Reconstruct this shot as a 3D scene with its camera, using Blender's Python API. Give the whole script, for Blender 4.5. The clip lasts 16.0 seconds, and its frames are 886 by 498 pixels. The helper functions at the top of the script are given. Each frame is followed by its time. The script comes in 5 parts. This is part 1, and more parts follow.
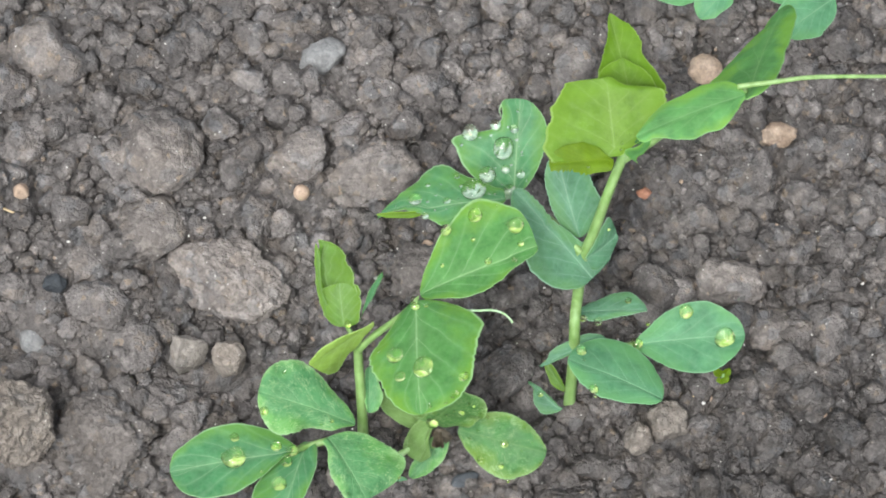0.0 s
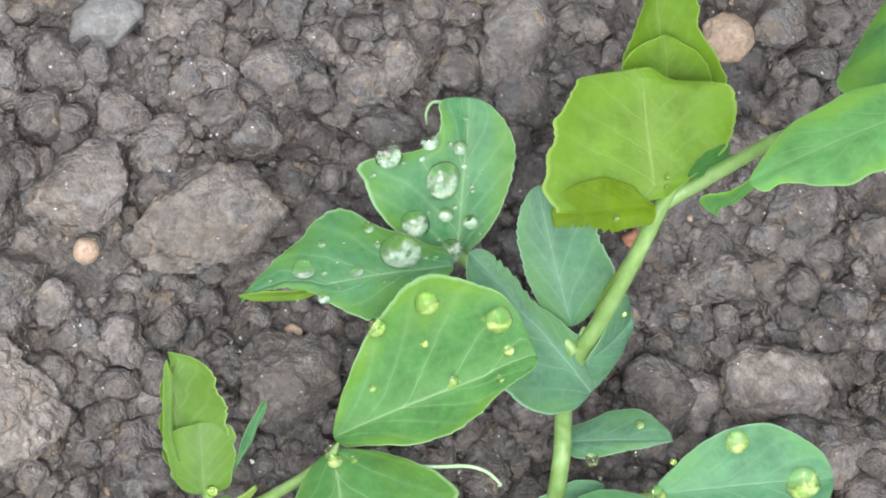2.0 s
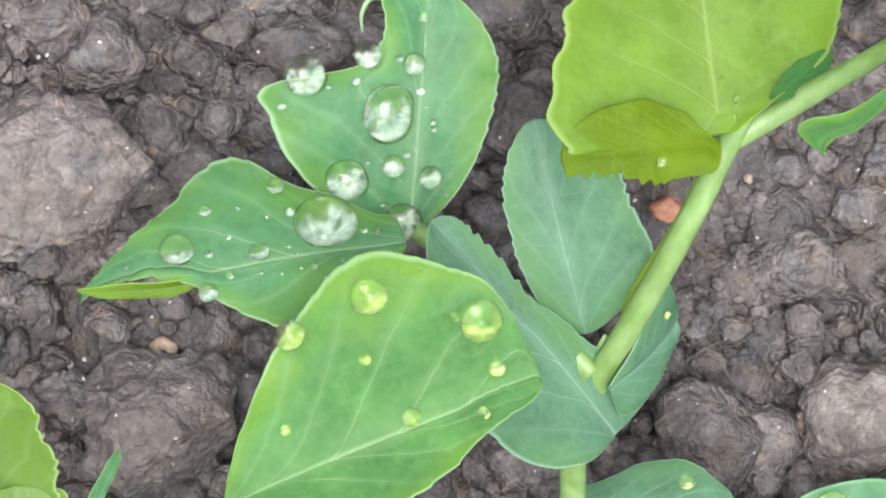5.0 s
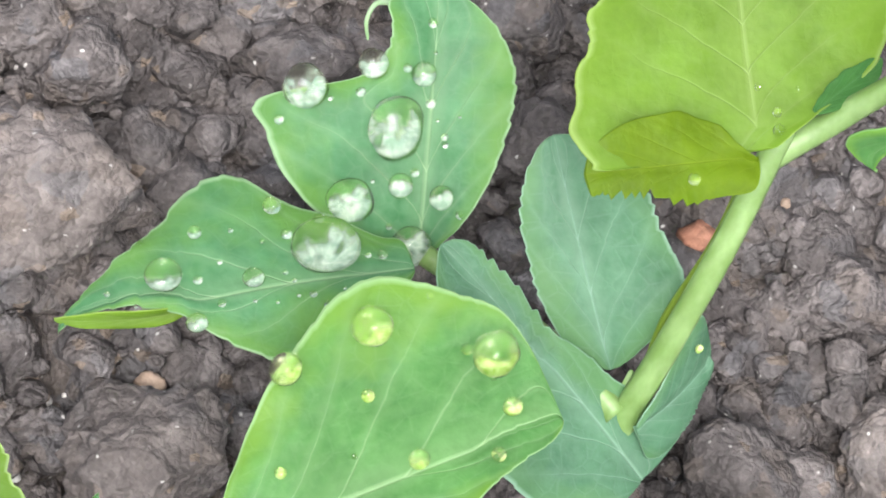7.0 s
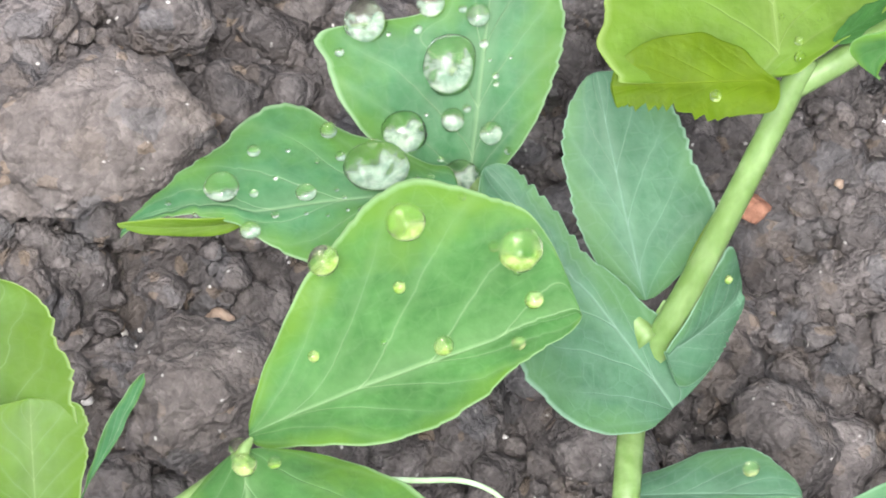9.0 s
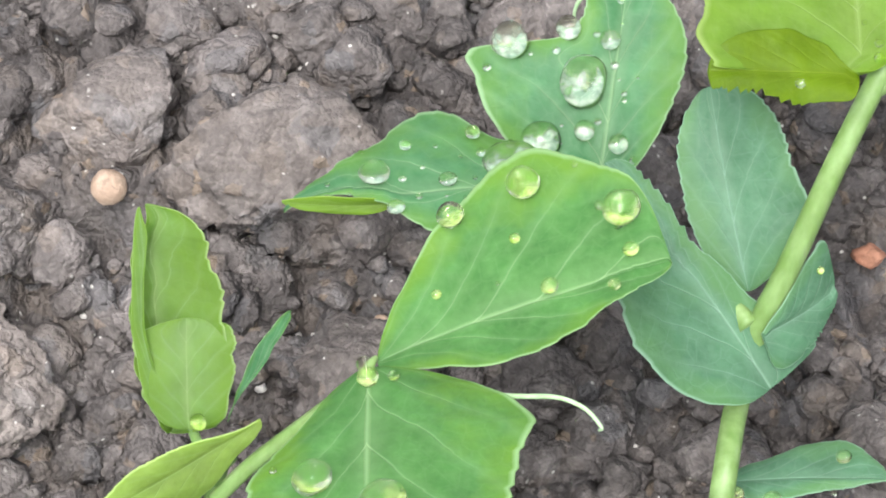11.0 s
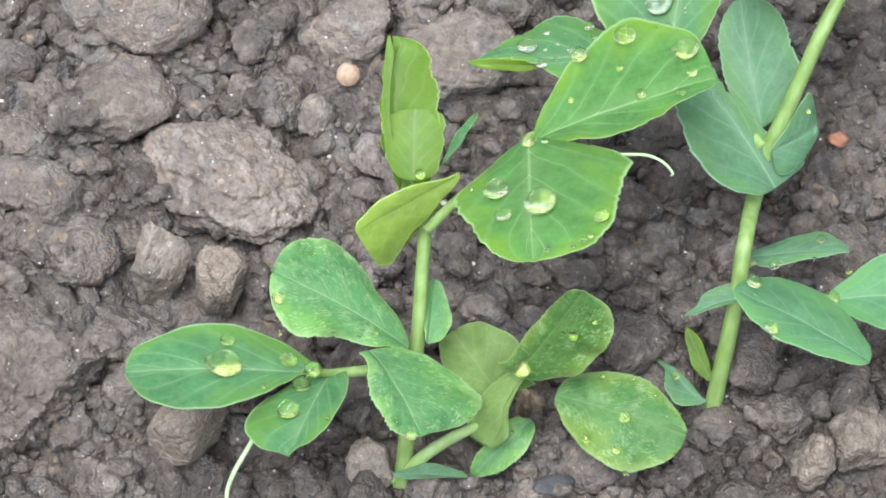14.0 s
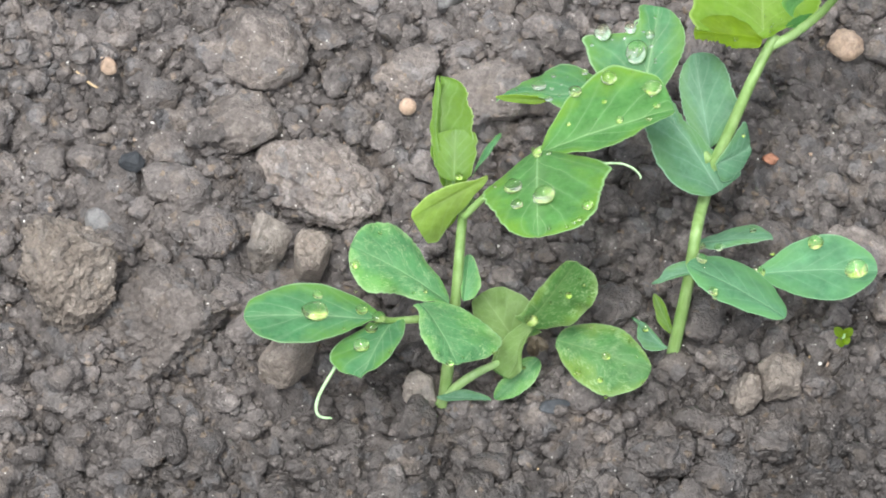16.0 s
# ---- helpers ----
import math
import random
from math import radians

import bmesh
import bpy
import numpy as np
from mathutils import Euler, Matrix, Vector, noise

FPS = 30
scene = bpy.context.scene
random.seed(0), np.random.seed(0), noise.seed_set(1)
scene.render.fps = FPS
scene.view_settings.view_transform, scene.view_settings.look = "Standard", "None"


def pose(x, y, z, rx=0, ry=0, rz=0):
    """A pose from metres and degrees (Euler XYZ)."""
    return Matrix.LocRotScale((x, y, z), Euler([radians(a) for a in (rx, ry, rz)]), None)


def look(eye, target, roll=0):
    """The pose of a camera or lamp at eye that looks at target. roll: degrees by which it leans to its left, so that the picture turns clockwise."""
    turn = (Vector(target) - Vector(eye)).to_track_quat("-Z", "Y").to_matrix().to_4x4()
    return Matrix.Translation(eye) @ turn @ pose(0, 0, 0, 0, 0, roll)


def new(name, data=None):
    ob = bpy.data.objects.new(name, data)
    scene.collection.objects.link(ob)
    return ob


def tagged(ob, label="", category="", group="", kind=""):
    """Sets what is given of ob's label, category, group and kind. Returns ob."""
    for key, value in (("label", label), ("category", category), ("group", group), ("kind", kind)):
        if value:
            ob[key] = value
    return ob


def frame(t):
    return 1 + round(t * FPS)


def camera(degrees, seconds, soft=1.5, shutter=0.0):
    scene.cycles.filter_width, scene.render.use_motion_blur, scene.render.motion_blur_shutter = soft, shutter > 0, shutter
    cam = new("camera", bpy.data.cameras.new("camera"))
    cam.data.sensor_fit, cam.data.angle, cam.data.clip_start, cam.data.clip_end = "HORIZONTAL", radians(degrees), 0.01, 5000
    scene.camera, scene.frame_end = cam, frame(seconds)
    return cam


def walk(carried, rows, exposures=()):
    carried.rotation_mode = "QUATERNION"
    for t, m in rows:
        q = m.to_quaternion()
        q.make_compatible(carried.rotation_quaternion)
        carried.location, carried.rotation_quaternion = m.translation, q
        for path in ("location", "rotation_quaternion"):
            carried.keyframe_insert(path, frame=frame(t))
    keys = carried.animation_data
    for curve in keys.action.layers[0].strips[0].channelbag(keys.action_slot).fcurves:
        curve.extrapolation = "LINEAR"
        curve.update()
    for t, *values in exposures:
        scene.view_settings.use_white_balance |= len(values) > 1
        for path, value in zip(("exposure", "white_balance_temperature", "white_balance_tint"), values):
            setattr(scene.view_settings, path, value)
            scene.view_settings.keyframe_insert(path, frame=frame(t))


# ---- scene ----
cam = camera(12, 16.0, soft=1.9)
PATH = [
    (0.0, look((0.0003, -0.2848, 0.7060), (0.0062, -0.1607, 0.4330), -3.73)),
    (0.5, look((-0.0120, -0.2196, 0.6246), (0.0015, -0.1052, 0.3476), -0.34)),
    (1.0, look((-0.0468, -0.1573, 0.5693), (-0.0114, -0.0575, 0.2886), 11.37)),
    (1.5, look((-0.0518, -0.1371, 0.5152), (-0.0069, -0.0378, 0.2357), 15.53)),
    (2.0, look((-0.0630, -0.1233, 0.4448), (-0.0029, -0.0201, 0.1696), 20.58)),
    (2.5, look((-0.0625, -0.1138, 0.3867), (0.0055, -0.0050, 0.1155), 21.92)),
    (3.0, look((-0.0454, -0.0978, 0.3552), (0.0185, 0.0090, 0.0823), 20.72)),
    (3.2, look((-0.0501, -0.0994, 0.3465), (0.0184, 0.0101, 0.0757), 21.66)),
    (5.3, look((-0.0350, -0.0710, 0.2983), (0.0329, 0.0332, 0.0253), 22.74)),
    (5.5, look((-0.0340, -0.0680, 0.2966), (0.0333, 0.0350, 0.0230), 22.84)),
    (6.0, look((-0.0282, -0.0612, 0.2867), (0.0366, 0.0411, 0.0123), 21.92)),
    (6.5, look((-0.0262, -0.0598, 0.2837), (0.0377, 0.0429, 0.0092), 21.58)),
    (7.0, look((-0.0314, -0.0684, 0.2780), (0.0364, 0.0408, 0.0069), 21.78)),
    (7.5, look((-0.0321, -0.0731, 0.2761), (0.0360, 0.0394, 0.0064), 21.51)),
    (8.0, look((-0.0313, -0.0808, 0.2768), (0.0329, 0.0374, 0.0087), 19.31)),
    (8.2, look((-0.0304, -0.0847, 0.2769), (0.0316, 0.0363, 0.0094), 18.24)),
    (10.3, look((-0.0054, -0.1384, 0.2915), (0.0211, 0.0238, 0.0405), 5.31)),
    (10.5, look((-0.0042, -0.1453, 0.2898), (0.0195, 0.0212, 0.0414), 4.31)),
    (11.0, look((-0.0098, -0.1580, 0.2933), (0.0145, 0.0140, 0.0487), 5.19)),
    (11.5, look((-0.0178, -0.1766, 0.3053), (0.0079, -0.0002, 0.0640), 5.81)),
    (12.0, look((-0.0199, -0.1991, 0.3290), (0.0034, -0.0202, 0.0893), 5.49)),
    (12.5, look((-0.0215, -0.2251, 0.3577), (0.0001, -0.0444, 0.1192), 5.16)),
    (13.0, look((-0.0275, -0.2580, 0.3739), (-0.0052, -0.0704, 0.1409), 5.86)),
    (13.5, look((-0.0324, -0.2844, 0.3798), (-0.0093, -0.0908, 0.1518), 5.47)),
    (14.0, look((-0.0440, -0.3252, 0.3905), (-0.0170, -0.1241, 0.1695), 6.42)),
    (14.5, look((-0.0404, -0.3642, 0.4356), (-0.0176, -0.1635, 0.2138), 5.63)),
    (15.0, look((-0.0370, -0.3908, 0.4660), (-0.0171, -0.1901, 0.2439), 4.94)),
    (15.5, look((-0.0457, -0.4227, 0.4968), (-0.0241, -0.2212, 0.2756), 5.44)),
    (16.0, look((-0.0555, -0.4605, 0.5159), (-0.0330, -0.2550, 0.2985), 6.07)),
]
walk(cam, PATH, exposures=[(0.0, 1.1, 6240, 5.5), (2.0, 1.15, 6260, 7.5), (5.0, 1.28, 6320, 12), (8.0, 1.36, 6340, 13), (11.0, 1.27, 6360, 10.5), (12.5, 1.33, 6380, 10), (14.0, 1.29, 6340, 8.5), (16.0, 1.26, 6340, 7.5)])

# ---- light ----
world = bpy.data.worlds.new("overcast_sky")
scene.world = world
world.use_nodes = True
wn, wl = world.node_tree.nodes, world.node_tree.links
sky = wn.new("ShaderNodeTexSky")
sky.sky_type, sky.sun_disc = "NISHITA", False
sky.sun_elevation, sky.sun_rotation = radians(62), radians(205)
sky.air_density, sky.dust_density = 1.0, 4.0
pale = wn.new("ShaderNodeHueSaturation")
pale.inputs["Saturation"].default_value = 0.22
wl.new(sky.outputs["Color"], pale.inputs["Color"])
wl.new(pale.outputs["Color"], wn["Background"].inputs["Color"])
wn["Background"].inputs["Strength"].default_value = 0.15

sun = new("sun", bpy.data.lights.new("sun", "SUN"))
sun.data.energy, sun.data.angle, sun.data.color = 1.5, radians(24), (1.0, 0.97, 0.92)
sun.matrix_world = look((math.sin(radians(205)) * 0.469, math.cos(radians(205)) * 0.469, 0.883), (0, 0, 0))

MM = 0.001

# ---- materials ----


def nodes_of(name):
    mat = bpy.data.materials.new(name)
    mat.use_nodes = True
    return mat, mat.node_tree.nodes, mat.node_tree.links, mat.node_tree.nodes["Principled BSDF"]


def math_node(nodes, links, op, a, b=None, clamp=False):
    n = nodes.new("ShaderNodeMath")
    n.operation, n.use_clamp = op, clamp
    for socket, value in zip(n.inputs, (a, b)):
        if value is None:
            continue
        if isinstance(value, (int, float)):
            socket.default_value = value
        else:
            links.new(value, socket)
    return n.outputs[0]


def blend(nodes, links, factor, a, b, mode="MIX"):
    n = nodes.new("ShaderNodeMix")
    n.data_type, n.blend_type = "RGBA", mode
    for socket, value in zip((n.inputs[0], n.inputs[6], n.inputs[7]), (factor, a, b)):
        if isinstance(value, (int, float)):
            socket.default_value = value
        elif isinstance(value, tuple):
            socket.default_value = (*value, 1.0)
        else:
            links.new(value, socket)
    return n.outputs[2]


def noise_node(nodes, links, coords, scale, detail=4.0, rough=0.55):
    n = nodes.new("ShaderNodeTexNoise")
    n.inputs["Scale"].default_value, n.inputs["Detail"].default_value, n.inputs["Roughness"].default_value = scale, detail, rough
    links.new(coords, n.inputs["Vector"])
    return n.outputs["Fac"]


def ramp(nodes, links, value, low, high):
    n = nodes.new("ShaderNodeMapRange")
    n.inputs["From Min"].default_value, n.inputs["From Max"].default_value = low, high
    links.new(value, n.inputs["Value"])
    return n.outputs["Result"]


def soil_material(name, dark, mid, light, rough=0.75, bump=1.0, per_piece=True, tints=0.8, sparkle=1.0, damp=0.0):
    """Damp crumbly earth: grains of uneven tone, tan and bluish bits, bright grit."""
    mat, n, l, bsdf = nodes_of(name)
    pos = n.new("ShaderNodeNewGeometry").outputs["Position"]

    def cells(scale):
        v = n.new("ShaderNodeTexVoronoi")
        v.inputs["Scale"].default_value = scale
        l.new(warp.outputs[0], v.inputs["Vector"])
        part_of = n.new("ShaderNodeSeparateColor")
        l.new(v.outputs["Color"], part_of.inputs[0])
        return v.outputs["Distance"], part_of.outputs

    coarse = noise_node(n, l, pos, 60.0, 4.0)
    fine = noise_node(n, l, pos, 380.0, 5.0, 0.62)
    grit = noise_node(n, l, pos, 2100.0, 3.0, 0.7)
    bend_by = n.new("ShaderNodeTexNoise")
    bend_by.inputs["Scale"].default_value = 700.0
    l.new(pos, bend_by.inputs["Vector"])
    warp = n.new("ShaderNodeVectorMath")
    warp.operation = "MULTIPLY_ADD"
    l.new(bend_by.outputs["Color"], warp.inputs[0])
    warp.inputs[1].default_value = (0.0009, 0.0009, 0.0009)
    l.new(pos, warp.inputs[2])
    big_d, big_c = cells(430.0)
    mid_d, mid_c = cells(1050.0)
    small_d, small_c = cells(2400.0)
    col = blend(n, l, ramp(n, l, coarse, 0.36, 0.66), dark, mid)
    col = blend(n, l, math_node(n, l, "MULTIPLY", ramp(n, l, fine, 0.47, 0.74), 0.7), col, light)
    warm = math_node(n, l, "MULTIPLY", ramp(n, l, big_c[0], 0.7, 1.0), 0.4 * tints)
    col = blend(n, l, warm, col, (0.15, 0.118, 0.092))
    cool = math_node(n, l, "MULTIPLY", ramp(n, l, big_c[1], 0.8, 0.95), 0.4 * tints)
    col = blend(n, l, cool, col, (0.1, 0.105, 0.115))
    rust = math_node(n, l, "MULTIPLY", ramp(n, l, mid_c[1], 0.96, 1.0), 0.6 * tints)
    col = blend(n, l, rust, col, (0.22, 0.16, 0.105))
    tone = math_node(n, l, "ADD", 0.69, math_node(n, l, "ADD", math_node(n, l, "MULTIPLY", mid_c[2], 0.3), math_node(n, l, "MULTIPLY", small_c[2], 0.28)))
    if per_piece:
        isle = math_node(n, l, "FRACT", math_node(n, l, "ADD", n.new("ShaderNodeNewGeometry").outputs["Random Per Island"],
                                                   n.new("ShaderNodeObjectInfo").outputs["Random"]))
        tone = math_node(n, l, "MULTIPLY", tone, math_node(n, l, "ADD", math_node(n, l, "MULTIPLY", isle, 0.5), 0.76))
    # wetter towards the front of the bed; the darkening also paints in shade of deep crevices
    gap = n.new("ShaderNodeVectorMath")
    gap.operation = "DISTANCE"
    gap.inputs[1].default_value = (0.062, -0.042, 0.0)
    l.new(pos, gap.inputs[0])
    edge = math_node(n, l, "ADD", gap.outputs["Value"], math_node(n, l, "MULTIPLY", noise_node(n, l, pos, 30.0, 3.0), 0.05))
    along = n.new("ShaderNodeSeparateXYZ")
    l.new(pos, along.inputs[0])
    front = math_node(n, l, "ADD", along.outputs[1], math_node(n, l, "MULTIPLY", math_node(n, l, "SUBTRACT", coarse, 0.5), 0.05))
    wet = math_node(n, l, "MAXIMUM", ramp(n, l, edge, 0.095, 0.05), math_node(n, l, "MULTIPLY", math_node(n, l, "MULTIPLY", ramp(n, l, front, 0.0, -0.03), ramp(n, l, edge, 0.33, 0.15)), 0.8))
    tone = math_node(n, l, "MULTIPLY", tone, math_node(n, l, "SUBTRACT", 1.0, math_node(n, l, "MULTIPLY", wet, 0.42 * damp)))
    hsv = n.new("ShaderNodeHueSaturation")
    l.new(tone, hsv.inputs["Value"])
    l.new(col, hsv.inputs["Color"])
    col = hsv.outputs["Color"]
    # single bright grains
    white = math_node(n, l, "MULTIPLY", ramp(n, l, small_d, 0.45, 0.2), ramp(n, l, small_c[0], 0.984, 1.0))
    white = math_node(n, l, "MULTIPLY", white, sparkle)
    col = blend(n, l, white, col, (0.62, 0.6, 0.56))
    l.new(col, bsdf.inputs["Base Color"])
    l.new(math_node(n, l, "ADD", math_node(n, l, "MULTIPLY", fine, 0.5), math_node(n, l, "SUBTRACT", rough - 0.25, math_node(n, l, "MULTIPLY", wet, 0.12 * damp))), bsdf.inputs["Roughness"])
    bsdf.inputs["Specular IOR Level"].default_value = 0.4
    height = math_node(n, l, "ADD", math_node(n, l, "MULTIPLY", fine, 0.35), math_node(n, l, "MULTIPLY", grit, 0.35))
    height = math_node(n, l, "SUBTRACT", height, math_node(n, l, "MULTIPLY", mid_d, 0.85))
    height = math_node(n, l, "SUBTRACT", height, math_node(n, l, "MULTIPLY", small_d, 0.5))
    height = math_node(n, l, "MULTIPLY", height, math_node(n, l, "ADD", 1.0, math_node(n, l, "MULTIPLY", wet, 1.0 * damp)))
    b = n.new("ShaderNodeBump")
    b.inputs["Strength"].default_value, b.inputs["Distance"].default_value = min(1.0, bump), 0.0016
    l.new(height, b.inputs["Height"])
    l.new(b.outputs["Normal"], bsdf.inputs["Normal"])
    return mat


# ground below the crumbs is darker, to paint shade into the gaps
SOIL = soil_material("damp_soil_gap_shade", (0.042, 0.0362, 0.0345), (0.092, 0.081, 0.077), (0.18, 0.16, 0.152), 0.78, 0.5, per_piece=False, damp=1.0)
CRUMB = soil_material("soil_crumbs", (0.054, 0.047, 0.0445), (0.116, 0.102, 0.097), (0.22, 0.197, 0.187), 0.78, 0.5, damp=1.0)
CLOD = soil_material("dry_clod", (0.085, 0.072, 0.066), (0.15, 0.13, 0.119), (0.265, 0.235, 0.217), 0.85, 0.42)
# darker copy of the dry clod's tones
DARK_CLOD = soil_material("dark_clod", (0.068, 0.058, 0.053), (0.125, 0.108, 0.1), (0.23, 0.203, 0.189), 0.82, 0.42)
BROWN_CLOD = soil_material("brown_clod", (0.13, 0.107, 0.09), (0.19, 0.162, 0.14), (0.29, 0.255, 0.222), 0.85, 0.5, tints=0.5)
GREY_STONE = soil_material("grey_stone", (0.11, 0.108, 0.108), (0.16, 0.157, 0.157), (0.23, 0.225, 0.225), 0.7, 0.2, tints=0.2, sparkle=0.3)
PALE_STONE = soil_material("pale_stone", (0.18, 0.155, 0.135), (0.26, 0.23, 0.205), (0.37, 0.335, 0.3), 0.8, 0.35, tints=0.5)
BUFF_PEBBLE = soil_material("buff_pebble", (0.24, 0.165, 0.12), (0.33, 0.245, 0.18), (0.45, 0.36, 0.285), 0.7, 0.2, tints=0.3, sparkle=0.3)
BRICK_CHIP = soil_material("brick_chip", (0.2, 0.085, 0.05), (0.26, 0.12, 0.075), (0.34, 0.18, 0.12), 0.8, 0.3, tints=0.1, sparkle=0.2)
WHITE_CHIP = soil_material("white_chip", (0.42, 0.4, 0.38), (0.54, 0.52, 0.49), (0.68, 0.66, 0.63), 0.6, 0.3, tints=0.1, sparkle=0.2)
DARK_STONE = soil_material("dark_stone", (0.018, 0.021, 0.026), (0.032, 0.036, 0.042), (0.06, 0.065, 0.072), 0.75, 0.2, tints=0.2, sparkle=0.2)


def leaf_material(name, deep, base, light, vein, translucency, mottle=0.0, gloss=0.42, rim=0.8, outer=None, net=0.05):
    """Waxy leaf: pale midrib and forked side veins, fine netting, a pale rim and, if mottled, yellow scars."""
    mat, n, l, bsdf = nodes_of(name)
    uv = n.new("ShaderNodeUVMap").outputs["UV"]
    pos = n.new("ShaderNodeNewGeometry").outputs["Position"]
    split = n.new("ShaderNodeSeparateXYZ")
    l.new(uv, split.inputs[0])
    s, v = split.outputs[0], split.outputs[1]
    across = math_node(n, l, "ABSOLUTE", math_node(n, l, "SUBTRACT", math_node(n, l, "MULTIPLY", v, 2.0), 1.0))
    wob = math_node(n, l, "MULTIPLY", math_node(n, l, "SUBTRACT", noise_node(n, l, pos, 160.0, 3.0), 0.5), 0.4)
    large = noise_node(n, l, pos, 95.0, 4.0, 0.6)
    fine = noise_node(n, l, pos, 900.0, 4.0, 0.6)
    col = blend(n, l, ramp(n, l, large, 0.3, 0.7), deep, base)
    col = blend(n, l, math_node(n, l, "MULTIPLY", ramp(n, l, fine, 0.38, 0.72), 0.5), col, light)
    blotch = noise_node(n, l, pos, 260.0, 3.0, 0.6)
    shade = n.new("ShaderNodeHueSaturation")
    l.new(math_node(n, l, "ADD", 0.56, math_node(n, l, "MULTIPLY", blotch, 0.82)), shade.inputs["Value"])
    l.new(col, shade.inputs["Color"])
    col = shade.outputs["Color"]
    if outer:
        toward_rim = math_node(n, l, "ADD", across, math_node(n, l, "MULTIPLY", math_node(n, l, "SUBTRACT", large, 0.5), 2.6))
        col = blend(n, l, math_node(n, l, "MULTIPLY", ramp(n, l, toward_rim, 0.45, 1.0), 0.85), col, outer)
    # veins
    width = math_node(n, l, "SUBTRACT", 0.055, math_node(n, l, "MULTIPLY", s, 0.038))
    mid = math_node(n, l, "SUBTRACT", 1.0, math_node(n, l, "DIVIDE", across, width), True)
    t = math_node(n, l, "ADD", math_node(n, l, "SUBTRACT", math_node(n, l, "MULTIPLY", s, 4.5),
                                         math_node(n, l, "MULTIPLY", math_node(n, l, "POWER", across, 0.8), 2.3)), wob)
    fr = math_node(n, l, "ABSOLUTE", math_node(n, l, "SUBTRACT", math_node(n, l, "FRACT", t), 0.5))
    side = math_node(n, l, "SUBTRACT", 1.0, math_node(n, l, "DIVIDE", fr, 0.045), True)
    side = math_node(n, l, "MULTIPLY", side, math_node(n, l, "SUBTRACT", 1.05, across, True))
    mesh_of = n.new("ShaderNodeTexVoronoi")
    mesh_of.feature, mesh_of.inputs["Scale"].default_value = "DISTANCE_TO_EDGE", 620.0
    l.new(pos, mesh_of.inputs["Vector"])
    netting = math_node(n, l, "MULTIPLY", ramp(n, l, mesh_of.outputs["Distance"], 0.06, 0.0), net)
    veins = math_node(n, l, "ADD", math_node(n, l, "MULTIPLY", mid, 0.75), math_node(n, l, "MULTIPLY", side, 0.58), True)
    veins = math_node(n, l, "MAXIMUM", veins, netting)
    near_rib = math_node(n, l, "MULTIPLY", math_node(n, l, "SUBTRACT", 1.0, math_node(n, l, "DIVIDE", across, 0.2), True), 0.25)
    near_side = math_node(n, l, "MULTIPLY", math_node(n, l, "SUBTRACT", 1.0, math_node(n, l, "DIVIDE", fr, 0.2), True), 0.14)
    veins = math_node(n, l, "MAXIMUM", veins, math_node(n, l, "MAXIMUM", near_rib, near_side))
    col = blend(n, l, veins, col, vein)
    edge = math_node(n, l, "MULTIPLY", ramp(n, l, across, 0.95, 0.985), rim)
    col = blend(n, l, edge, col, vein)
    if mottle:
        lay = n.new("ShaderNodeCombineXYZ")
        l.new(math_node(n, l, "MULTIPLY", t, 11.0), lay.inputs[0])
        l.new(math_node(n, l, "MULTIPLY", v, 32.0), lay.inputs[1])
        l.new(n.new("ShaderNodeObjectInfo").outputs["Random"], lay.inputs[2])
        flecks = ramp(n, l, math_node(n, l, "ADD", math_node(n, l, "MULTIPLY", noise_node(n, l, lay.outputs[0], 1.3, 3.0, 0.6), 0.6), math_node(n, l, "MULTIPLY", noise_node(n, l, pos, 650.0, 3.0, 0.6), 0.4)), 0.525, 0.6)
        spots = math_node(n, l, "MULTIPLY", flecks, math_node(n, l, "ADD", 0.35, math_node(n, l, "MULTIPLY", across, 0.65)))
        worn = ramp(n, l, math_node(n, l, "ADD", across, math_node(n, l, "MULTIPLY", math_node(n, l, "SUBTRACT", noise_node(n, l, pos, 420.0, 3.0), 0.5), 0.7)), 0.82, 1.02)
        spots = math_node(n, l, "MAXIMUM", spots, math_node(n, l, "MULTIPLY", worn, 0.5))
        col = blend(n, l, math_node(n, l, "MULTIPLY", spots, mottle), col, (0.36, 0.49, 0.24))
    l.new(col, bsdf.inputs["Base Color"])
    l.new(math_node(n, l, "ADD", gloss, math_node(n, l, "MULTIPLY", fine, 0.2)), bsdf.inputs["Roughness"])
    bsdf.inputs["Specular IOR Level"].default_value = 0.28
    b = n.new("ShaderNodeBump")
    b.inputs["Strength"].default_value, b.inputs["Distance"].default_value = 0.5, 0.0005
    l.new(math_node(n, l, "SUBTRACT", math_node(n, l, "ADD", math_node(n, l, "MULTIPLY", fine, 0.5), math_node(n, l, "MULTIPLY", blotch, 1.6)), math_node(n, l, "MULTIPLY", veins, 0.6)), b.inputs["Height"])
    l.new(b.outputs["Normal"], bsdf.inputs["Normal"])
    through_light = n.new("ShaderNodeBsdfTranslucent")
    glow = n.new("ShaderNodeHueSaturation")
    glow.inputs["Hue"].default_value, glow.inputs["Saturation"].default_value, glow.inputs["Value"].default_value = 0.475, 1.15, 1.6
    l.new(col, glow.inputs["Color"])
    l.new(glow.outputs["Color"], through_light.inputs["Color"])
    mix = n.new("ShaderNodeMixShader")
    mix.inputs[0].default_value = translucency
    l.new(bsdf.outputs[0], mix.inputs[1])
    l.new(through_light.outputs[0], mix.inputs[2])
    l.new(mix.outputs[0], n["Material Output"].inputs["Surface"])
    return mat


